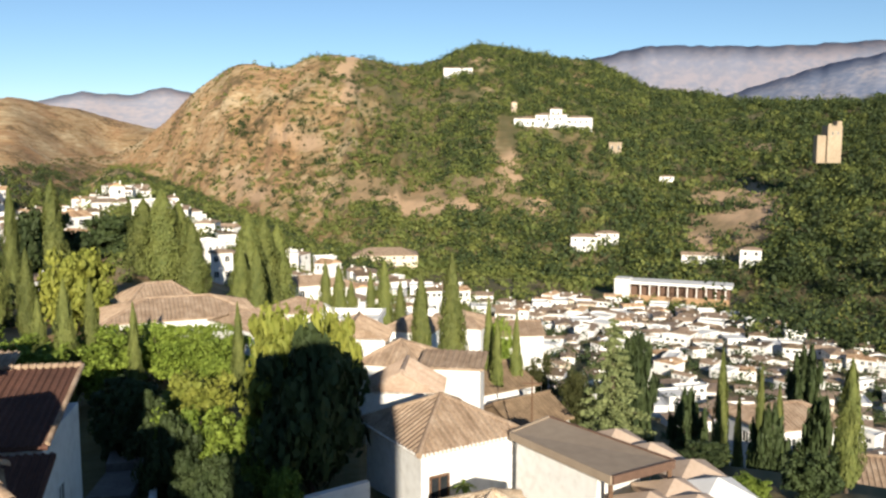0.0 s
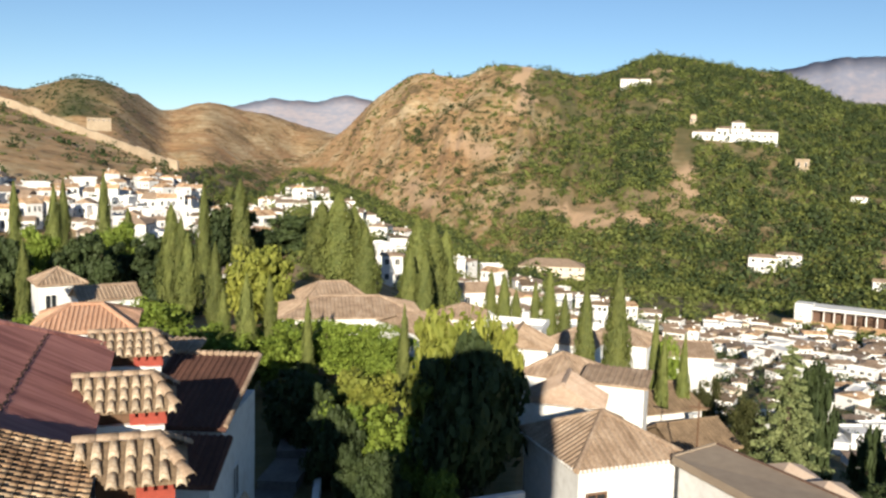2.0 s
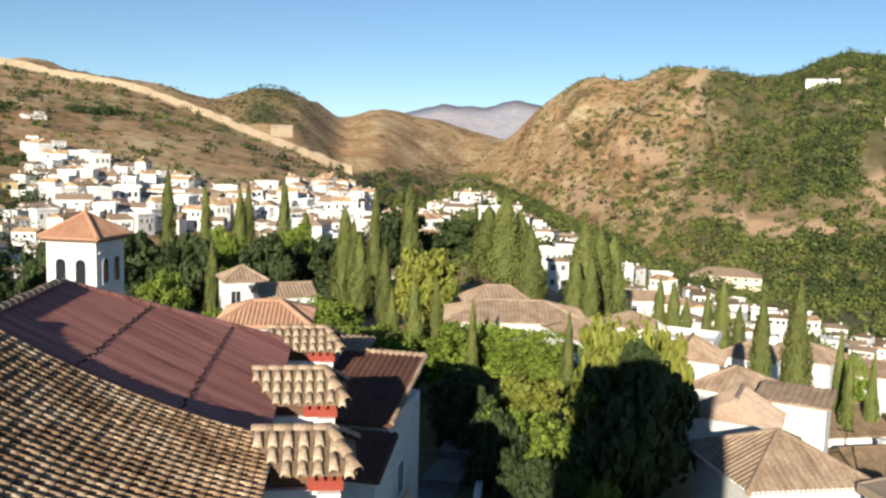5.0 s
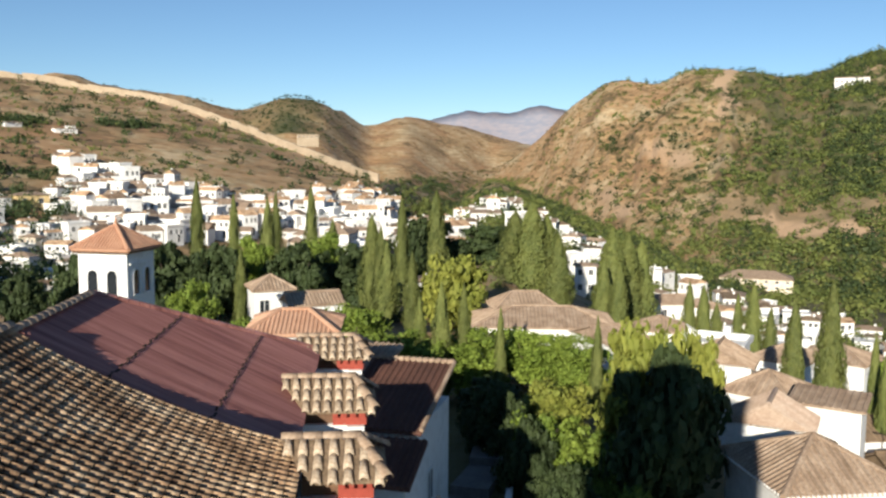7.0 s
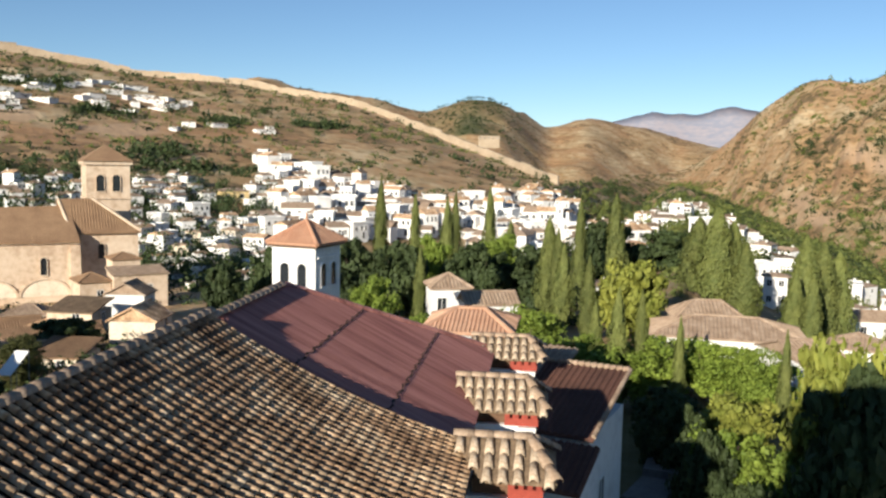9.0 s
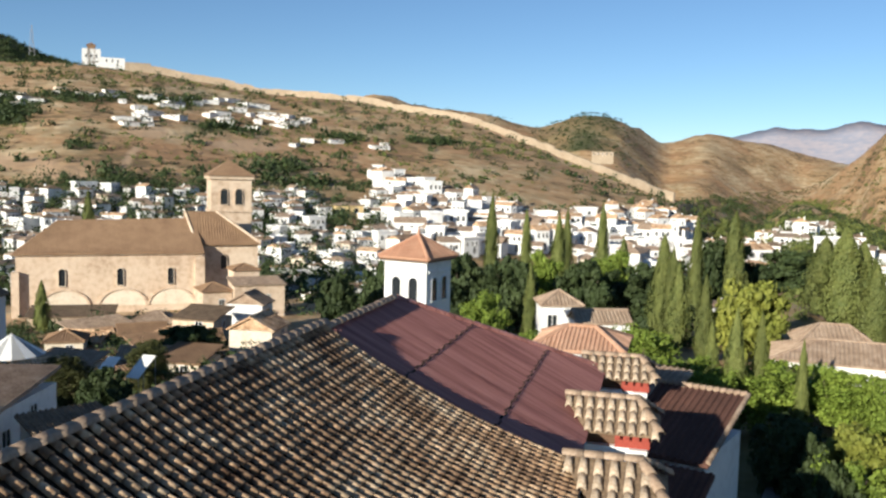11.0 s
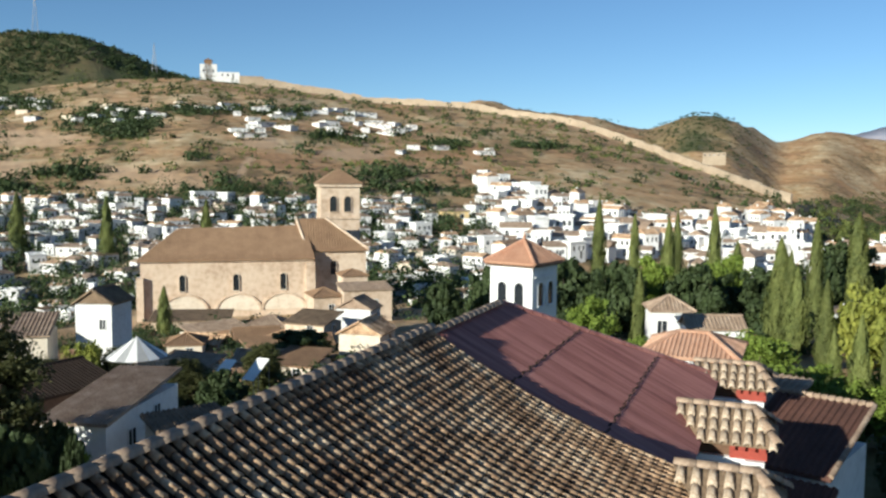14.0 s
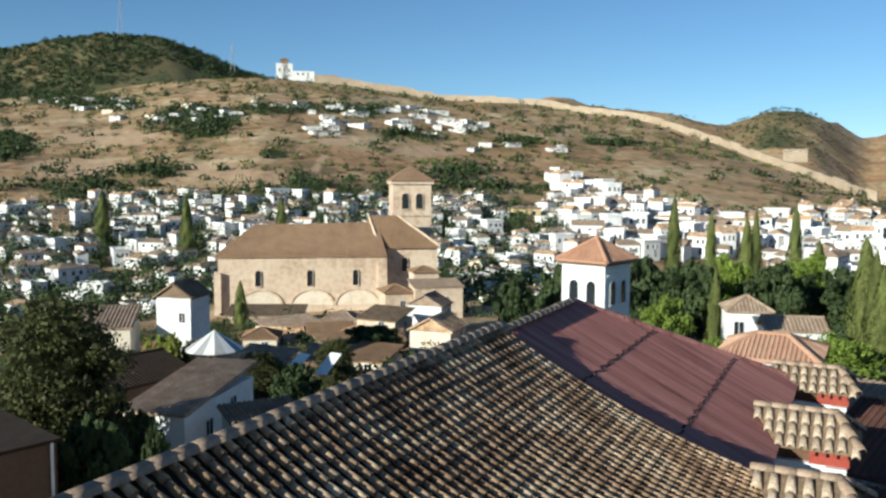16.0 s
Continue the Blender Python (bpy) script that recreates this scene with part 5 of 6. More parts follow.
def scatter(n, az0, az1, d0, d1, r0, r1, keep, seed, rows_apart=0.0):
    rg = np.random.default_rng(seed)
    az = rg.uniform(az0, az1, n)
    d = np.sqrt(rg.uniform(d0 ** 2, d1 ** 2, n))
    if rows_apart:
        d = np.where(rg.uniform(0, 1, n) < 0.6, np.round(d / rows_apart) * rows_apart + rg.normal(size=n) * 1.5 + 4 * np.sin(az * 2.0), d)
    k = keep(az, d, rg)
    az, d = az[k], d[k]
    z = rise(az, d) + lumps(az, d)
    r = rg.uniform(0, 1, len(az)) ** 1.6 * (r1 - r0) + r0
    return np.stack([-d * np.sin(np.radians(az)), d * np.cos(np.radians(az)), z - 0.15 * r, r], 1)


def patchy(az, d, freq, seed):
    x, y = -d * np.sin(np.radians(az)), d * np.cos(np.radians(az))
    return np.array([noise.fractal((p * freq, q * freq, seed), 0.8, 2.1, 4) for p, q in zip(x, y)])


def keep_south(az, d, rg):
    """Dense on the right flank, thin on the dry left face and on the bare scarps."""
    dl = np.interp(az, _az, _cols[0])
    dr = np.interp(az, _az, _cols[2])
    s = (d - dl) / (dr - dl)
    green = np.clip((8 - az - 6 * (s - 0.4)) / 7, 0.24, 1.0)
    scarp = ((np.abs(s - 0.2) < 0.05) & (az > -6) & (az < 9) & (patchy(az, d, 0.012, 8) > -0.05)) | ((np.abs(az + 18.5) < 2.3) & (s > 0.12) & (s < 0.34) & (patchy(az, d, 0.02, 6) > -0.1)) | ((np.abs(az + 4.2) < 0.7) & (s > 0.2) & (s < 0.5))
    scar = (np.abs(az - 6.2 - 0.4 * np.sin(d * 0.05)) < 0.35) & (s > 0.62)
    bare = within(SCARS, az, d) > rg.uniform(0.25, 1.5, len(az))
    return (d > dl - 60) & (d < dr + 25) & ~scarp & ~scar & ~bare & (rg.uniform(0, 1, len(az)) < green * np.clip(1.0 + 1.4 * patchy(az, d, 0.016, 3), 0.15, 1))


def keep_north(az, d, rg):
    p = patchy(az, d, 0.011, 5)
    wall_d = np.interp(az, _az, _cols[2])
    return (rg.uniform(0, 1, len(az)) < np.clip(0.2 + 1.2 * p, 0.05, 0.9) * (1 - 0.9 * within(FIELDS, az, d)) + 0.5 * within(GROVES, az, d)) & (np.abs(d - wall_d) > 14)


def keep_groves(az, d, rg):
    wall_d = np.interp(az, _az, _cols[2])
    return (rg.uniform(0, 1, len(az)) < 0.05 + 0.85 * within(GROVES, az, d)) & (np.abs(d - wall_d) > 14)


def keep_valley(az, d, rg):
    return (rg.uniform(0, 1, len(az)) < np.clip(0.75 + 0.9 * patchy(az, d, 0.02, 9), 0.1, 1))


clump_mesh("hill_scrub", scatter(12500, -34, 21, 380, 1100, 1.5, 5.4, keep_south, 31), LEAF_S, 26, 0.24, 32, "olive-green scrub and small trees over the hill", "scrub")
clump_mesh("hill_trees", scatter(7600, -34, 6, 420, 1090, 2.6, 5.2, keep_south, 33), LEAF_D, 34, 0.22, 34, "dark green trees over the shaded hill flank", "trees", 1.0)
clump_mesh("hill_round_trees", scatter(3200, -34, 8, 400, 1090, 3.2, 7.2, keep_south, 63), LEAF_S, 64, 0.16, 64, "rounded olive-green trees over the wooded hill", "trees", 1.1)
clump_mesh("hill_dark_trees", scatter(2600, -34, 0, 400, 1000, 3.8, 7.8, keep_south, 65), LEAF_D, 70, 0.16, 66, "large dark trees on the shaded hill flank", "trees", 1.2)
clump_mesh("dry_face_bushes", scatter(11000, 3, 33, 520, 1300, 0.8, 2.7, lambda a, d, r: (d > np.interp(a, _az, _cols[0]) + 40) & (r.uniform(0, 1, len(a)) < np.clip(0.6 + 0.8 * patchy(a, d, 0.012, 11), 0.15, 1)) & (np.abs(a - 6.2) > 0.6), 69, 24.0), LEAF_B, 18, 0.27, 70, "small dark bushes dotted over the dry slopes", "scrub")
clump_mesh("slope_scrub", scatter(20000, 24, 92, 340, 1290, 0.7, 3.2, keep_north, 35), LEAF_S, 18, 0.28, 36, "scattered scrub on the dry hillside", "scrub")
clump_mesh("hillside_trees", scatter(20000, 27, 92, 340, 900, 2.2, 6.0, keep_groves, 53), LEAF_D, 44, 0.19, 54, "dark trees and hedges on the dry hillside", "trees", 0.9)
clump_mesh("yard_greenery", scatter(900, 55, 90, 40, 150, 0.9, 2.4, lambda a, d, r: ((np.abs(a - 71.6) > 5) | (d > 56)) & (r.uniform(0, 1, len(a)) < 0.8), 55), LEAF_D, 150, 0.11, 56, "dark garden greenery between the low houses", "shrubs", 1.0)
clump_mesh("courtyard_hedge", scatter(240, 72.5, 85, 33, 62, 0.7, 1.5, lambda a, d, r: (np.abs(a - 76.5) > 3.4) | (np.abs(d - 54) > 5), 57), LEAF_D, 260, 0.085, 58, "dark hedges and shrubs in the shaded courtyard", "shrubs", 1.0)
clump_mesh("mid_greenery", scatter(760, -4, 23, 112, 305, 1.4, 3.4, lambda a, d, r: r.uniform(0, 1, len(a)) < 0.8, 59), LEAF_S, 110, 0.13, 60, "olive-green garden trees down the slope", "trees", 1.1)
clump_mesh("suburb_greenery", scatter(620, -30, -1.5, 118, 330, 1.2, 2.8, lambda a, d, r: r.uniform(0, 1, len(a)) < 0.85, 67), LEAF_D, 110, 0.13, 68, "dark green trees between the lower white houses", "trees", 1.4)
clump_mesh("valley_trees", scatter(1700, -16, 27, 300, 640, 3.0, 5.6, keep_valley, 37), LEAF_S, 60, 0.17, 38, "dense olive-green riverside trees", "trees", 1.1)
# dark leaf colour here renders the shade over the valley woods
clump_mesh("valley_woodland", scatter(1500, 4, 30, 230, 900, 2.6, 5.0, keep_valley, 39), LEAF_D, 60, 0.17, 40, "green woodland along the valley floor, leaves darkened for shade", "trees", 1.1)
clump_mesh("river_trees", scatter(1500, 14.5, 28, 700, 1280, 2.4, 4.6, lambda a, d, r: (np.abs(d - np.interp(a, _az, _cols[0])) < 70) & (r.uniform(0, 1, len(a)) < 0.9), 71), LEAF_S, 50, 0.18, 72, "green trees along the far river bed", "trees", 1.1)
clump_mesh("town_greenery", scatter(900, 22, 56, 100, 260, 1.6, 3.4, lambda a, d, r: r.uniform(0, 1, len(a)) < np.where(a < 46, 0.8, 0.25), 41), LEAF_D, 130, 0.12, 42, "dark green trees between the white houses", "trees", 1.1)
clump_mesh("street_trees", scatter(2200, 47, 92, 165, 355, 1.7, 4.3, lambda a, d, r: r.uniform(0, 1, len(a)) < np.where((a > 52) & (a < 74) & (d < 200), 0, 0.9), 51), LEAF_D, 110, 0.13, 52, "dark trees between the houses of the old town", "trees", 1.7)
clump_mesh("dark_wood", scatter(1100, -40, -19, 250, 820, 3.6, 8.6, lambda a, d, r: d < np.interp(a, [-40, -27, -23, -21, -19], [820, 820, 560, 420, 330]), 43), LEAF_D, 150, 0.12, 44, "tall dark wood below the palace wall", "trees", 1.5)
clump_mesh("pale_wood", scatter(800, -40, -19, 250, 820, 3.4, 7.4, lambda a, d, r: d < np.interp(a, [-40, -27, -23, -21, -19], [820, 820, 560, 420, 330]), 83), LEAF_S, 170, 0.11, 84, "lighter olive-green trees among the dark wood", "trees", 1.3)
clump_mesh("school_trees", scatter(70, -20, -11, 318, 336, 1.6, 3.4, lambda a, d, r: a < 90, 85), LEAF_S, 120, 0.13, 86, "olive-green trees in front of the long low building", "trees", 1.1)
clump_mesh("palace_cypresses", scatter(700, -20, -9.6, 690, 930, 1.6, 3.0, lambda a, d, r: r.uniform(0, 1, len(a)) < 0.8, 61), LEAF_D, 40, 0.17, 62, "rows of dark cypresses beside the hill palace", "trees", 2.6)
clump_mesh("ridge_pines", scatter(2300, -30, 13, 800, 1100, 2.0, 4.0, lambda a, d, r: np.abs(d - np.interp(a, _az, _cols[2]) - np.where(a > 4, 12, 0)) < np.where(a > 4, 16, 90), 45), LEAF_D, 40, 0.2, 46, "dark pines and cypresses along the crest", "trees", 1.8)
clump_mesh("mast_hill_scrub", scatter(11000, 64, 96, 960, 1330, 2.5, 6.0, lambda a, d, r: (r.uniform(0, 1, len(a)) < np.clip(0.75 + 1.6 * patchy(a, d, 0.009, 15) + 0.9 * (d - 1120) / 200, 0.12, 0.95)) & (np.hypot((a - 72.4) / 2.2, (d - 1130) / 95) > 1), 47), LEAF_D, 26, 0.25, 48, "dark green cover on the mast hill", "scrub", 0.8)
clump_mesh("back_hill_scrub", scatter(2600, 30, 52, 1200, 1720, 2.0, 4.5, lambda a, d, r: r.uniform(0, 1, len(a)) < np.clip(0.1 + 1.2 * np.exp(-((a - 34.2) / 2.2) ** 2), 0, 1) * (d > 1350), 49), LEAF_D, 20, 0.28, 50, "green cover on the round hill behind", "scrub", 0.8)

# ---------------------------------------------------------------- the white town
TOWN_SRC = []
hr = random.Random(77)
SPECS_ = [(8, 6.5, 5.6, "gable", 1.5, WHITE, TILE), (10, 7, 6.2, "hip", 1.5, WHITE, TILE), (7, 7, 5.2, "lean", 1.2, WHITE, TILE_MOSS_SHADE), (9, 6, 7.4, "gable", 1.4, WHITE, TILE_OLD), (12, 7, 5.0, "lean", 1.5, WHITE, TILE), (7, 6, 7.0, "hip", 1.4, WHITE, TILE_MOSS_SHADE), (9, 8, 6.0, "flat", 0, WHITE, TILE), (8, 6, 5.4, "hip", 1.3, CREAM, TILE), (11, 6.5, 4.6, "gable", 1.5, WHITE, TILE), (8, 6, 6.8, "flat", 0, WHITE, TILE)]
SPECS = [(0.82 * a, 0.85 * b, 0.85 * c, d_, 0.85 * e_, f_, g_) for a, b, c, d_, e_, f_, g_ in SPECS_]
LABELS = {"gable": "white village house with a brown tiled gable roof", "hip": "white village house with a hipped tile roof", "flat": "white cubic village house with a flat roof terrace", "lean": "long white village house with a sloping tile roof"}
for i, (w, l, h, kd, rs, wm, tm) in enumerate(SPECS):
    wins = []
    for x in (-w * 0.28, w * 0.06, w * 0.33):
        wins.append((0, x, h - 2.2, 0.95, 1.3))
    wins.append((0, w * 0.2, 0.6, 1.1, 2.1))
    wins.append((1, 0.6, h - 2.2, 0.9, 1.2))
    lab = LABELS[kd] if wm is WHITE else "cream village house with a hipped tile roof"
    TOWN_SRC.append((building("village_house", lab, pose(0, -400 - 20 * i, -30), w, l, h, kd, rs, 0.25, wm, tm, wins, "house", "white town", False, deep=7, chimney=(w * 0.25, l * 0.2, h + rs * 0.6 + 0.8) if kd != "flat" else None), kd))
taken = []
SPOTS = []
placed = 0


def settle(n, az0, az1, d0, d1, gap, keep, seed, turn=25, scale=(0.85, 1.15), tall=(0.85, 1.2), bias=0, kinds=()):
    """Houses over a stretch of the town, none nearer to another than gap."""
    global placed
    rr = random.Random(seed)
    tries = 0
    made = 0
    while made < n and tries < n * 30:
        tries += 1
        az, d = rr.uniform(az0, az1), math.sqrt(rr.uniform(d0 ** 2, d1 ** 2))
        p = polar(az, d)
        if not keep(az, d) or any((p.x - q[0]) ** 2 + (p.y - q[1]) ** 2 < (0.5 * (gap + q[2])) ** 2 for q in taken):
            continue
        taken.append((p.x, p.y, gap))
        src, kd = rr.choice([q for q in TOWN_SRC if not kinds or q[1] in kinds])
        m = set_at(az, d, on_ground(az, d), rr.choice((0, 0, 90, -90)) + bias + rr.gauss(0, turn)) @ Matrix.Diagonal((rr.uniform(*scale), rr.uniform(*scale), rr.uniform(*tall), 1))
        if placed < len(TOWN_SRC):
            src, kd = TOWN_SRC[placed]
            src.matrix_basis = m
        else:
            SPOTS.append((d, len(SPOTS), src, m))
        placed += 1
        made += 1


clear_church = lambda a, d: not (48.6 < a < 51.2 and 290 < d < 420) and not (52 < a < 74 and d < 204) and not (74 <= a < 80 and d < 110)
settle(430, 47, 91, 180, 352, 4.9, lambda a, d: clear_church(a, d) and not (a > 56 and a < 70 and d > 330), 5, turn=14, bias=32, tall=(0.45, 0.9), scale=(0.55, 1.05))
settle(230, 27.5, 48, 265, 430, 5.6, lambda a, d: d > 330 - (a - 27) * 3 and d < np.interp(a, [27, 36, 44, 48], [480, 360, 400, 430]), 6, turn=32, bias=20, scale=(0.6, 1.35), tall=(0.5, 1.4), kinds=("flat", "gable"))
settle(250, -29, -1.0, 125, 335, 6.2, lambda a, d: d < np.interp(a, [-29, -20, -8, -2], [250, 310, 320, 240]), 7, scale=(0.7, 1.05), tall=(0.42, 0.68))
settle(45, 15, 28, 270, 420, 9, lambda a, d: d < np.interp(a, [15, 22, 28], [320, 420, 420]), 12, turn=20, scale=(0.7, 1.1), tall=(0.7, 1.1))
settle(26, 12, 34, 120, 320, 18, lambda a, d: d > 130 and d < 300, 10)
settle(85, 46, 90, 420, 850, 11, lambda a, d: float(within(HAMLETS, a, d)) > 0.5, 9, scale=(0.7, 1.9), tall=(0.3, 0.48), bias=15)
settle(60, -6, 11, 108, 270, 8.5, lambda a, d: True, 14, scale=(0.7, 1.1), tall=(0.5, 0.85))

SPOTS.sort(key=lambda q: q[:2])
for d, k, src, m in SPOTS[:285]:
    copy_thing(src, m)
far = Geo()
FAR_MATS = [WHITE, TILE, TILE_OLD, CREAM, GLASS, TILE_MOSS_SHADE]
for d, k, src, m in SPOTS[285:]:
    for ch in src.children:
        w = m @ ch.matrix_basis
        o = len(far.v)
        far.v += [tuple(w @ v.co) for v in ch.data.vertices]
        for f in ch.data.polygons:
            far.f.append(tuple(o + i for i in f.vertices))
            far.m.append(FAR_MATS.index(ch.data.materials[f.material_index]))
tagged(part("far_village_houses", far, FAR_MATS), "distant white houses with tiled roofs across the slopes", "houses", kind="stuff")


# ---------------------------------------------------------------- landmarks
def land_at(az, el, lo=300.0, hi=1400.0):
    """The distance at which the ground first rises to the angle el along a bearing."""
    d = np.arange(lo, hi, 4.0)
    z = rise(np.full_like(d, az), d) + lumps(np.full_like(d, az), d) - EYE
    k = np.argmax(z >= d * math.tan(radians(el)))
    return float(d[k])


def block_house(az, el, deg_w, deg_h, kind, label, wall=WHITE, tile=TILE, lo=300.0, d=None, turn=0, rise_=0.22, floors=2, name="country_house", category="house", lean=0.6):
    """A far building by its foot's bearing and angle and its size in degrees, with windows in rows."""
    d = d or land_at(az, el, lo)
    w, h = d * radians(deg_w), d * radians(deg_h)
    wins = []
    n = max(2, int(w / 4))
    for f in range(floors):
        for k in range(n):
            wins.append((0, -w / 2 + (k + 0.5) * w / n, h * (f + 0.35) / floors, min(1.3, w / n * 0.4), h / floors * 0.38))
    return building(name, label, set_at(az, d, d * math.tan(radians(el)), turn), w, w * lean, h, kind, w * rise_, 0.4, wall, tile, wins, category, "", False, deep=8)


# the white palace on the hill
PD = land_at(-7.2, 1.3)
palace = thing("hill_palace", set_at(-7.2, PD, PD * math.tan(radians(1.2))), "long white palace with a raised middle block on the hill", "palace")
for x0, x1, h, nm in ((-32, -14, 9.5, "west_wing"), (-14, 12, 12.5, "middle_block"), (-2, 8, 17.5, "upper_block"), (12, 33, 10, "east_wing")):
    g = Geo()
    g.box(x0, x1, 0 if nm != "upper_block" else 1, 12, -14, h)
    part(nm, g, WHITE, palace)
    g = Geo()
    e = 0.6
    base = [(x0 - e, -e, h), (x1 + e, -e, h), (x1 + e, 12 + e, h), (x0 - e, 12 + e, h)]
    m_ = 5.0
    g.solid(base, [(x0 + m_, 5.9, h + 2), (x1 - m_, 5.9, h + 2), (x1 - m_, 6.1, h + 2), (x0 + m_, 6.1, h + 2)])
    part("roof", g, TILE, palace)
    for k in range(int((x1 - x0) / 4.5)):
        window(palace, 0, x0 + 2.5 + k * 4.5, h - 4.6, 1.4, 2.2, 0, 0 if nm != "upper_block" else -1, False)
block_house(-1.0, 4.75, 1.9, 0.45, "gable", "long white farmhouse among the trees on the crest", lo=600, rise_=0.05, floors=1, lean=0.25)
block_house(-9.4, -6.7, 1.7, 0.95, "hip", "white country house with a tiled roof", rise_=0.1)
block_house(-10.9, -6.2, 1.5, 0.7, "hip", "white country house with a tiled roof", rise_=0.1)
block_house(-17.0, -7.3, 2.6, 0.55, "gable", "long white house at the foot of the hill", rise_=0.06, lean=0.3)
block_house(-19.9, -7.4, 1.3, 1.1, "hip", "white house at the foot of the hill", rise_=0.12)
block_house(-14.6, -2.3, 0.9, 0.5, "hip", "small white house on the wooded slope", rise_=0.1)
school = thing("school_building", set_at(-15.4, 345, 345 * math.tan(radians(-9.3)), -6), "long low building with a white roof slab on pillars", "building")
# brown back wall paints the dark of the opening below the slab
g = Geo()
g.box(-20, 20, 2.5, 8, -8, 2.8)
part("wall", g, BROWN, school)
g = Geo()
g.box(-21, 21, -1.5, 9, 2.8, 3.9)
part("roof_slab", g, WHITE, school)
g = Geo()
g.box(-24, -18, -1.0, 6, -6, 4.6)
part("end_block", g, WHITE, school)
for k in range(10):
    g = Geo()
    g.box(-14 + k * 3.6, -13.6 + k * 3.6, 0, 0.4, -6, 3.0)
    part("pillar", g, WHITE, school)
g = Geo()
g.box(-20, 20, -0.4, -0.1, -6, -1.6)
part("terrace_wall", g, EARTH, school)
block_house(-11.3, -0.3, 0.8, 0.65, "flat", "ruined ochre stone tower in the trees", RAMP, floors=1, name="ruined_tower", category="ruin", lean=0.7)
block_house(-4.7, 2.3, 0.35, 0.7, "hip", "slim ochre garden tower", STONE, floors=1, name="garden_tower", category="tower", lo=650)
fort = thing("fortress_tower", set_at(-24.3, 520, 520 * math.tan(radians(0.45)), 24), "ruined tan stone fortress tower with a broken top", "tower")
for nm, q in (("wall", (-4.6, 3.2, -4, 4, -12, 8.2)), ("upper_wall", (0.4, 3.0, -3.6, 1.5, 8.2, 10.6)), ("side_wall", (-9.5, -4.6, -2.5, 2.5, -12, 3.0)), ("broken_merlon", (-4.2, -2.6, -3.8, -2.6, 8.2, 9.3))):
    g = Geo()
    g.box(*q)
    part(nm, g, RAMP, fort)
for x in (-2.0, 1.0):
    window(fort, 0, x, 3.2, 0.8, 1.6, 0, 4.0)
block_house(3.9, -7.7, 4.3, 0.72, "hip", "large ochre house with a pale hipped roof", CREAM, d=405, rise_=0.1, lean=0.5)
block_house(49.9, -2.85, 1.9, 0.75, "hip", "bright yellow house among the white ones", YELLOW, lo=225, rise_=0.1, turn=18, floors=1)
block_house(33.1, 1.5, 1.4, 0.25, "flat", "ruined tan wall below the hill crest", RAMP, d=900, floors=1, name="ruin", category="ruin", lean=0.2)
block_house(14.6, -8.6, 1.4, 2.0, "hip", "tall white house between the cypresses", d=150, rise_=0.12)
block_house(79.4, -3.0, 1.0, 0.75, "flat", "orange-red house in the old town", EARTH, d=300)
# hermitage on the hilltop
HD = 862
herm = thing("hermitage", set_at(65.6, HD, HD * math.tan(radians(6.25))), "white hilltop hermitage with a low tower", "church")
for x0, x1, z1, nm, mt in ((-10, 6, 14, "tower_wall", WHITE), (-5.5, 1.5, 17.5, "upper_tower", CHURCH_ROOF), (6, 27, 7, "nave_wall", WHITE), (27, 50, 4.0, "wing_wall", RAMP)):
    g = Geo()
    g.box(x0, x1, 0, 9, -12, z1)
    part(nm, g, mt, herm)
for x in (-6.5, -2, 2.5, 11, 16, 21):
    window(herm, 0, x, 6 if x < 5 else 3, 1.4, 2.4, 0, 0, x < 5)
g = Geo()
g.solid([(-6.2, -0.6, 17.5), (2.2, -0.6, 17.5), (2.2, 9.6, 17.5), (-6.2, 9.6, 17.5)], [(-2.1, 4.4, 20), (-1.9, 4.4, 20), (-1.9, 4.6, 20), (-2.1, 4.6, 20)])
part("tower_roof", g, CHURCH_ROOF, herm)


# masts on the hill
def lattice_mast(az, d, rel, h, w, label):
    ob = thing("lattice_mast", set_at(az, d, rel), label, "mast")
    for sx, sy in ((-1, -1), (1, -1), (1, 1), (-1, 1)):
        g = Geo()
        g.tube((sx * w, sy * w, -3), (sx * w * 0.12, sy * w * 0.12, h), 0.3, 0.2, 5)
        part("leg", g, STEEL, ob)
    for k in range(9):
        t, t2 = k / 9, (k + 1) / 9
        a, b = w * (1 - 0.88 * t), w * (1 - 0.88 * t2)
        g = Geo()
        for sx, sy, tx, ty in ((-1, -1, 1, -1), (1, -1, 1, 1), (1, 1, -1, 1), (-1, 1, -1, -1)):
            g.tube((sx * a, sy * a, h * t), (tx * b, ty * b, h * t2), 0.16, 0.16, 4)
        part("brace", g, STEEL, ob)
    return ob


lattice_mast(75.7, 1290, 1290 * math.tan(radians(8.3)), 54, 4.5, "tall lattice radio mast on the dark hill")
lattice_mast(69.0, 1150, 1150 * math.tan(radians(6.7)), 32, 3.0, "steel lattice pylon on the hillside")

# the old rampart that climbs the hill
rampart = thing("rampart", pose(0, 0, 0), "old tan rampart wall climbing over the hill", "wall")
marks = np.arange(28.4, 64.0, 0.6)
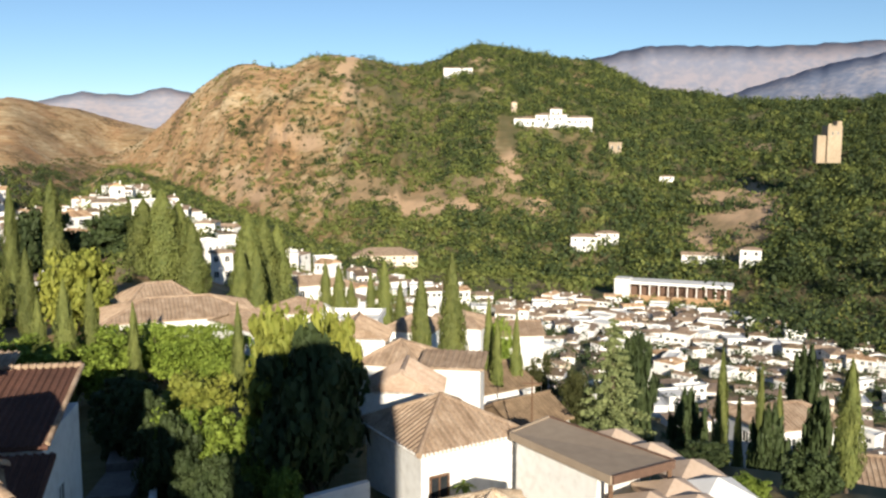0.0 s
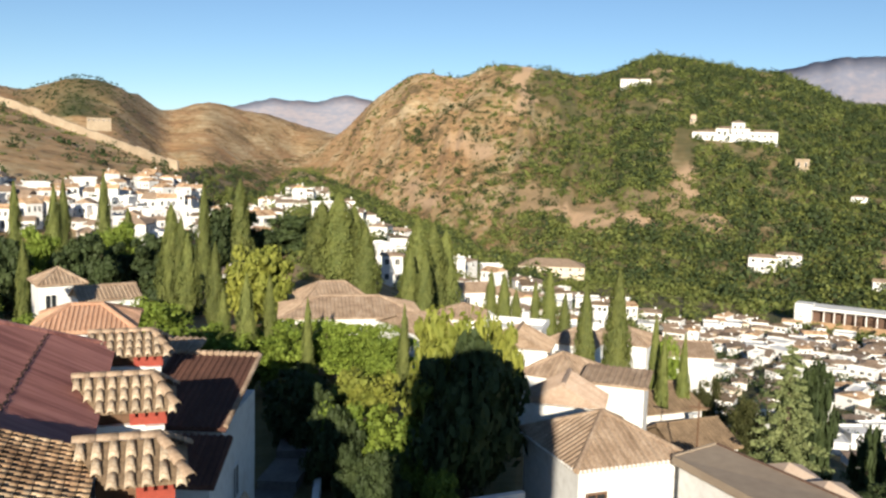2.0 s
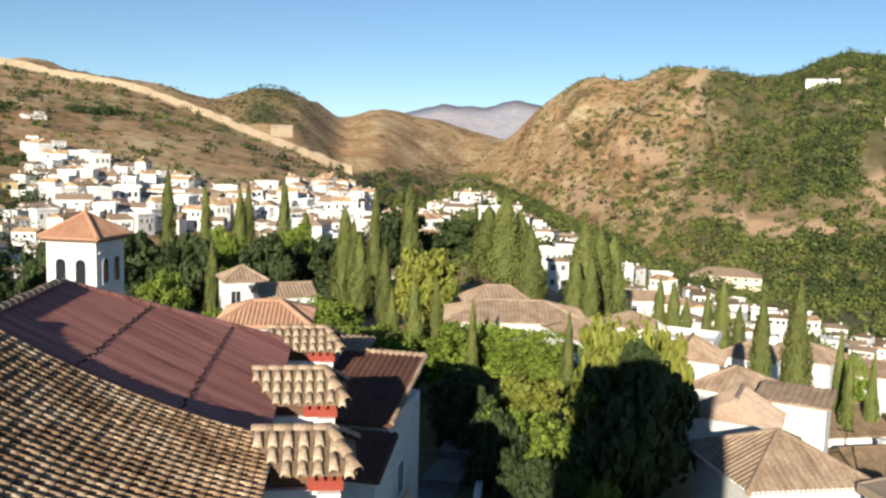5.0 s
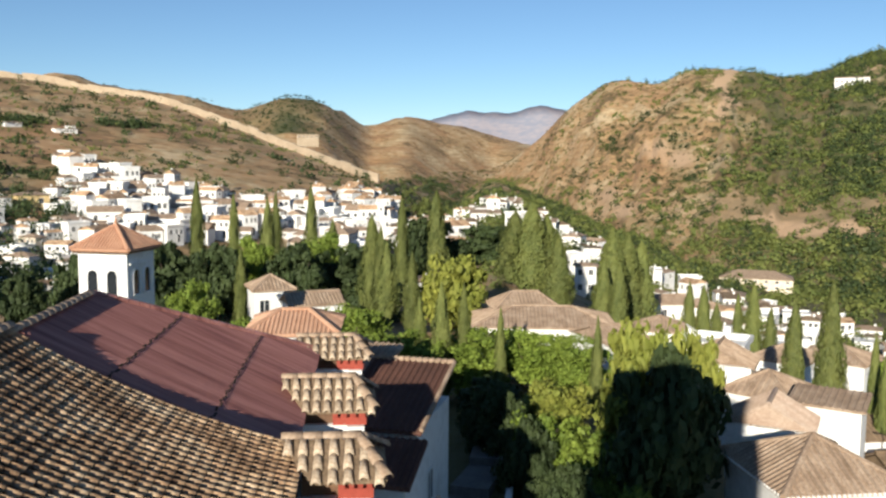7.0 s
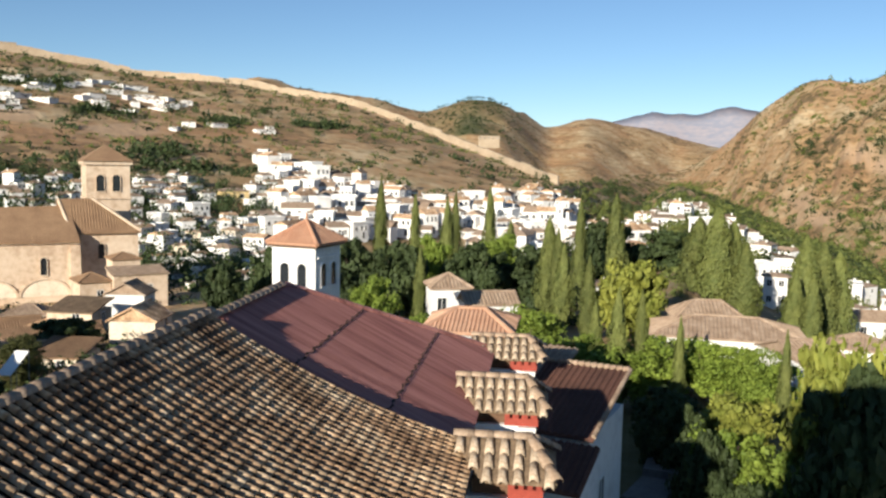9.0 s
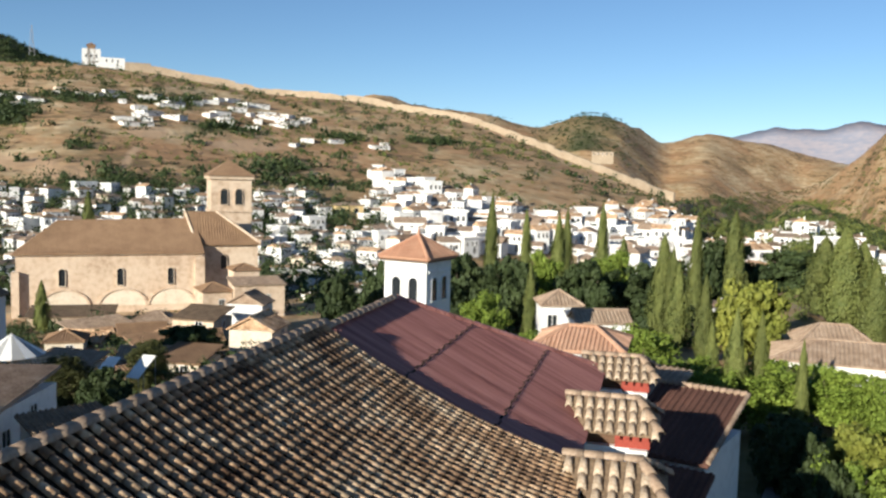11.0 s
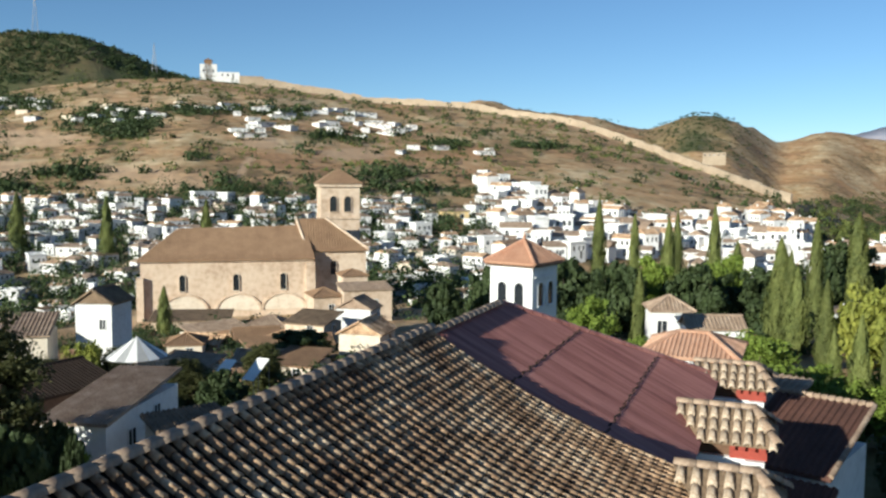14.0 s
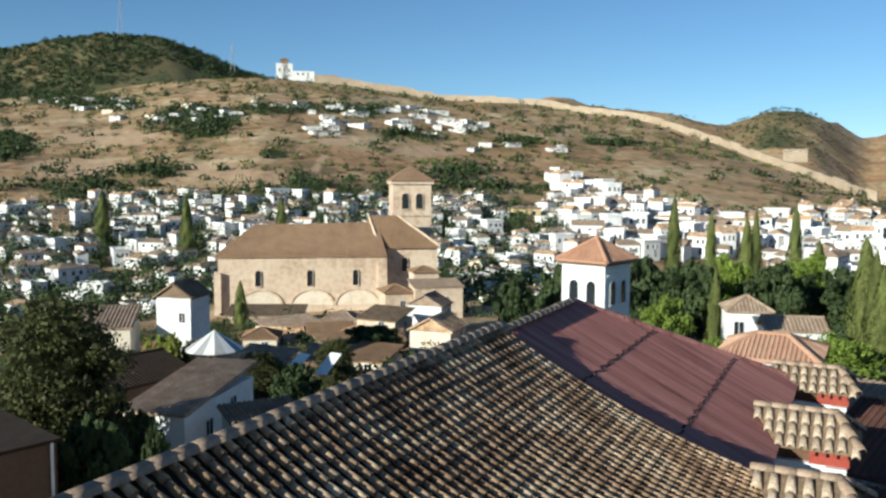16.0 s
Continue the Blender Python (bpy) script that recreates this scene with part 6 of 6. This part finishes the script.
for a0, a1 in zip(marks[:-1], marks[1:]):
    g = Geo()
    q = []
    for a in (a0, a1 + 0.02):
        d = float(np.interp(a, _az, _cols[2])) - 10
        p = polar(a, d)
        q.append((p.x, p.y, max(ground(a, d), ground(a, d + 6))))
    (xa, ya, za), (xb, yb, zb) = q
    nx, ny = -(yb - ya), xb - xa
    ln = math.hypot(nx, ny)
    nx, ny = nx / ln, ny / ln
    hh = 5.0 + hr.uniform(-0.7, 0.7)
    g.solid([(xa, ya, za - 4), (xa + nx * 1.5, ya + ny * 1.5, za - 4), (xb + nx * 1.5, yb + ny * 1.5, zb - 4), (xb, yb, zb - 4)], [(xa, ya, za + hh), (xa + nx * 1.5, ya + ny * 1.5, za + hh), (xb + nx * 1.5, yb + ny * 1.5, zb + hh), (xb, yb, zb + hh)])
    part("wall_segment", g, RAMP, rampart)

# the convent with brown roofs beyond the garden
conv = building("convent", "convent with long brown tiled roofs and white walls", set_at(17.4, 88, -19.5, 4), 14, 8, 3.4, "hip", 1.5, 0.3, WHITE, TILE, [(0, x, 0.8, 0.9, 1.3) for x in (-5, -2, 1, 4)], "convent", step=0.45)
building("convent_chapel", "cream convent chapel with a hipped tile roof", set_at(18.6, 92, -18.9, 10), 7.0, 7, 3.5, "hip", 1.7, 0.3, CREAM, TILE, (), "chapel", step=0.45, frac=0.35)
building("convent_wing", "white convent wing with a tiled roof", set_at(12.8, 80, -19.3, 30), 4.2, 8, 3.2, "gable", 1.3, 0.25, WHITE, TILE, (), "convent", step=0.45)
CLUSTER = [(5.9, 66, -19.8, 3.6, 4.9, 5.4, "gable", 82), (2.9, 62, -20.5, 4.4, 4.6, 5.2, "hip", -20), (-0.7, 57.5, -20.1, 4.0, 2.6, 5.5, "lean", -8), (2.6, 49, -18.9, 3.0, 4.2, 5.1, "gable", 84), (6.3, 80, -21.2, 5.6, 5, 5.2, "flat", -10), (1.9, 86, -22.6, 5, 5, 4.6, "hip", -20), (-2.6, 66, -22, 6, 6, 3.8, "gable", 35), (-5.4, 62, -23, 5, 5, 3.4, "gable", 40), (9.7, 96, -22.3, 5, 5, 4.5, "hip", 0), (-1.0, 100, -24, 7, 6, 3.6, "hip", -15), (-4.5, 112, -29, 8, 6, 5, "gable", 10), (-22.4, 84, -29.6, 9, 7, 4.8, "hip", 38), (-26.8, 66, -28, 8, 7, 5.0, "gable", 10), (9.3, 150, -28, 6, 5, 4.6, "gable", 20), (7.2, 170, -31.5, 6, 5, 4.6, "hip", -10)]
for a, d, rel, w, l, h, kd, tn in CLUSTER:
    building("hillside_house", "white hillside house with sunlit walls and tiled roof" if kd != "flat" else "white hillside house with a flat terrace", set_at(a, d, rel, tn), w, l, h, kd, 0.5 if kd == "lean" else 1.3, 0.25, WHITE, TILE_PALE if a > -2 and d < 54 else TILE_MOSS_SHADE if -6 < a < -2 and d < 70 else TILE, [(0, -w * 0.22, h - 2.0, 0.8, 1.1), (3, 0.4, h - 2.0, 0.8, 1.1)], "house", "hillside houses", step=0.45, chimney=(w * 0.2, 0.4, h + 1.5) if int(a * 10) % 3 == 0 else None)

# garden path, low white walls
g = Geo()
seg = [polar(23.6, 34), polar(22.2, 38), polar(21.0, 42), polar(20.5, 47)]
for a, b in zip(seg[:-1], seg[1:]):
    n_ = Vector((-(b - a).y, (b - a).x, 0)).normalized() * 0.9
    g.solid([a + n_ + Vector((0, 0, -2.2)), a - n_ + Vector((0, 0, -2.2)), b - n_ + Vector((0, 0, -2.2)), b + n_ + Vector((0, 0, -2.2))], [a + n_ + Vector((0, 0, -0.8)), a - n_ + Vector((0, 0, -0.8)), b - n_ + Vector((0, 0, -1.2)), b + n_ + Vector((0, 0, -1.2))])
tagged(part("path", g, PATHSTONE), "grey paved garden path in shade", "path", kind="structure")
for a0, d0, a1, d1, z1 in ((12.6, 32.4, 5.2, 34.6, 0.2), (19.6, 35, 19.0, 44, -0.5)):
    g = Geo()
    a, b = polar(a0, d0), polar(a1, d1)
    n_ = Vector((-(b - a).y, (b - a).x, 0)).normalized() * 0.15
    g.solid([a + n_ - Vector((0, 0, 3)), a - n_ - Vector((0, 0, 3)), b - n_ - Vector((0, 0, 3)), b + n_ - Vector((0, 0, 3))], [p + Vector((0, 0, z1)) for p in (a + n_, a - n_, b - n_, b + n_)])
    tagged(part("garden_wall", g, WHITE), "low white garden wall beside the path", "wall", "garden walls")

# small things: gate pillar, utility pole, awnings
pil = thing("gate_pillar", set_at(24.3, 31, -15.0), "white gate pillar with a pointed ochre stone cap", "pillar")
g = Geo()
g.box(-0.25, 0.25, -0.25, 0.25, -2, 1.9)
part("shaft", g, WHITE, pil)
g = Geo()
g.box(-0.34, 0.34, -0.34, 0.34, 1.9, 2.02)
g.solid([(-0.3, -0.3, 2.02), (0.3, -0.3, 2.02), (0.3, 0.3, 2.02), (-0.3, 0.3, 2.02)], [(-0.04, -0.04, 2.6), (0.04, -0.04, 2.6), (0.04, 0.04, 2.6), (-0.04, 0.04, 2.6)])
part("cap", g, STONE, pil, "ochre stone cap")
pole = thing("utility_pole", set_at(-6.1, 52, -19), "thin wooden utility pole among the roofs", "pole")
g = Geo()
g.tube((0, 0, -3), (0, 0, 5.0), 0.07, 0.05, 8)
part("shaft", g, WOOD, pole)
g = Geo()
g.box(-0.6, 0.6, -0.05, 0.05, 4.5, 4.58)
part("crossarm", g, WOOD, pole)
for az in (65.1, 63.0):
    aw = thing("awning", set_at(az, 74, -16.2, -35), "slanted white canvas awning over a courtyard", "awning", "courtyard awnings")
    g = Geo()
    q = [(-0.6, -1.2, -0.8), (0.6, -1.2, -0.8), (0.6, 1.2, 0.6), (-0.6, 1.2, 0.6)]
    g.solid([(x, y, z - 0.05) for x, y, z in q], q)
    part("sheet", g, CANVAS_W, aw)
    for x, y, z in q:
        g = Geo()
        g.tube((x * 0.95, y * 0.95, -4), (x * 0.95, y * 0.95, z), 0.03, 0.03, 6)
        part("pole", g, STEEL, aw)
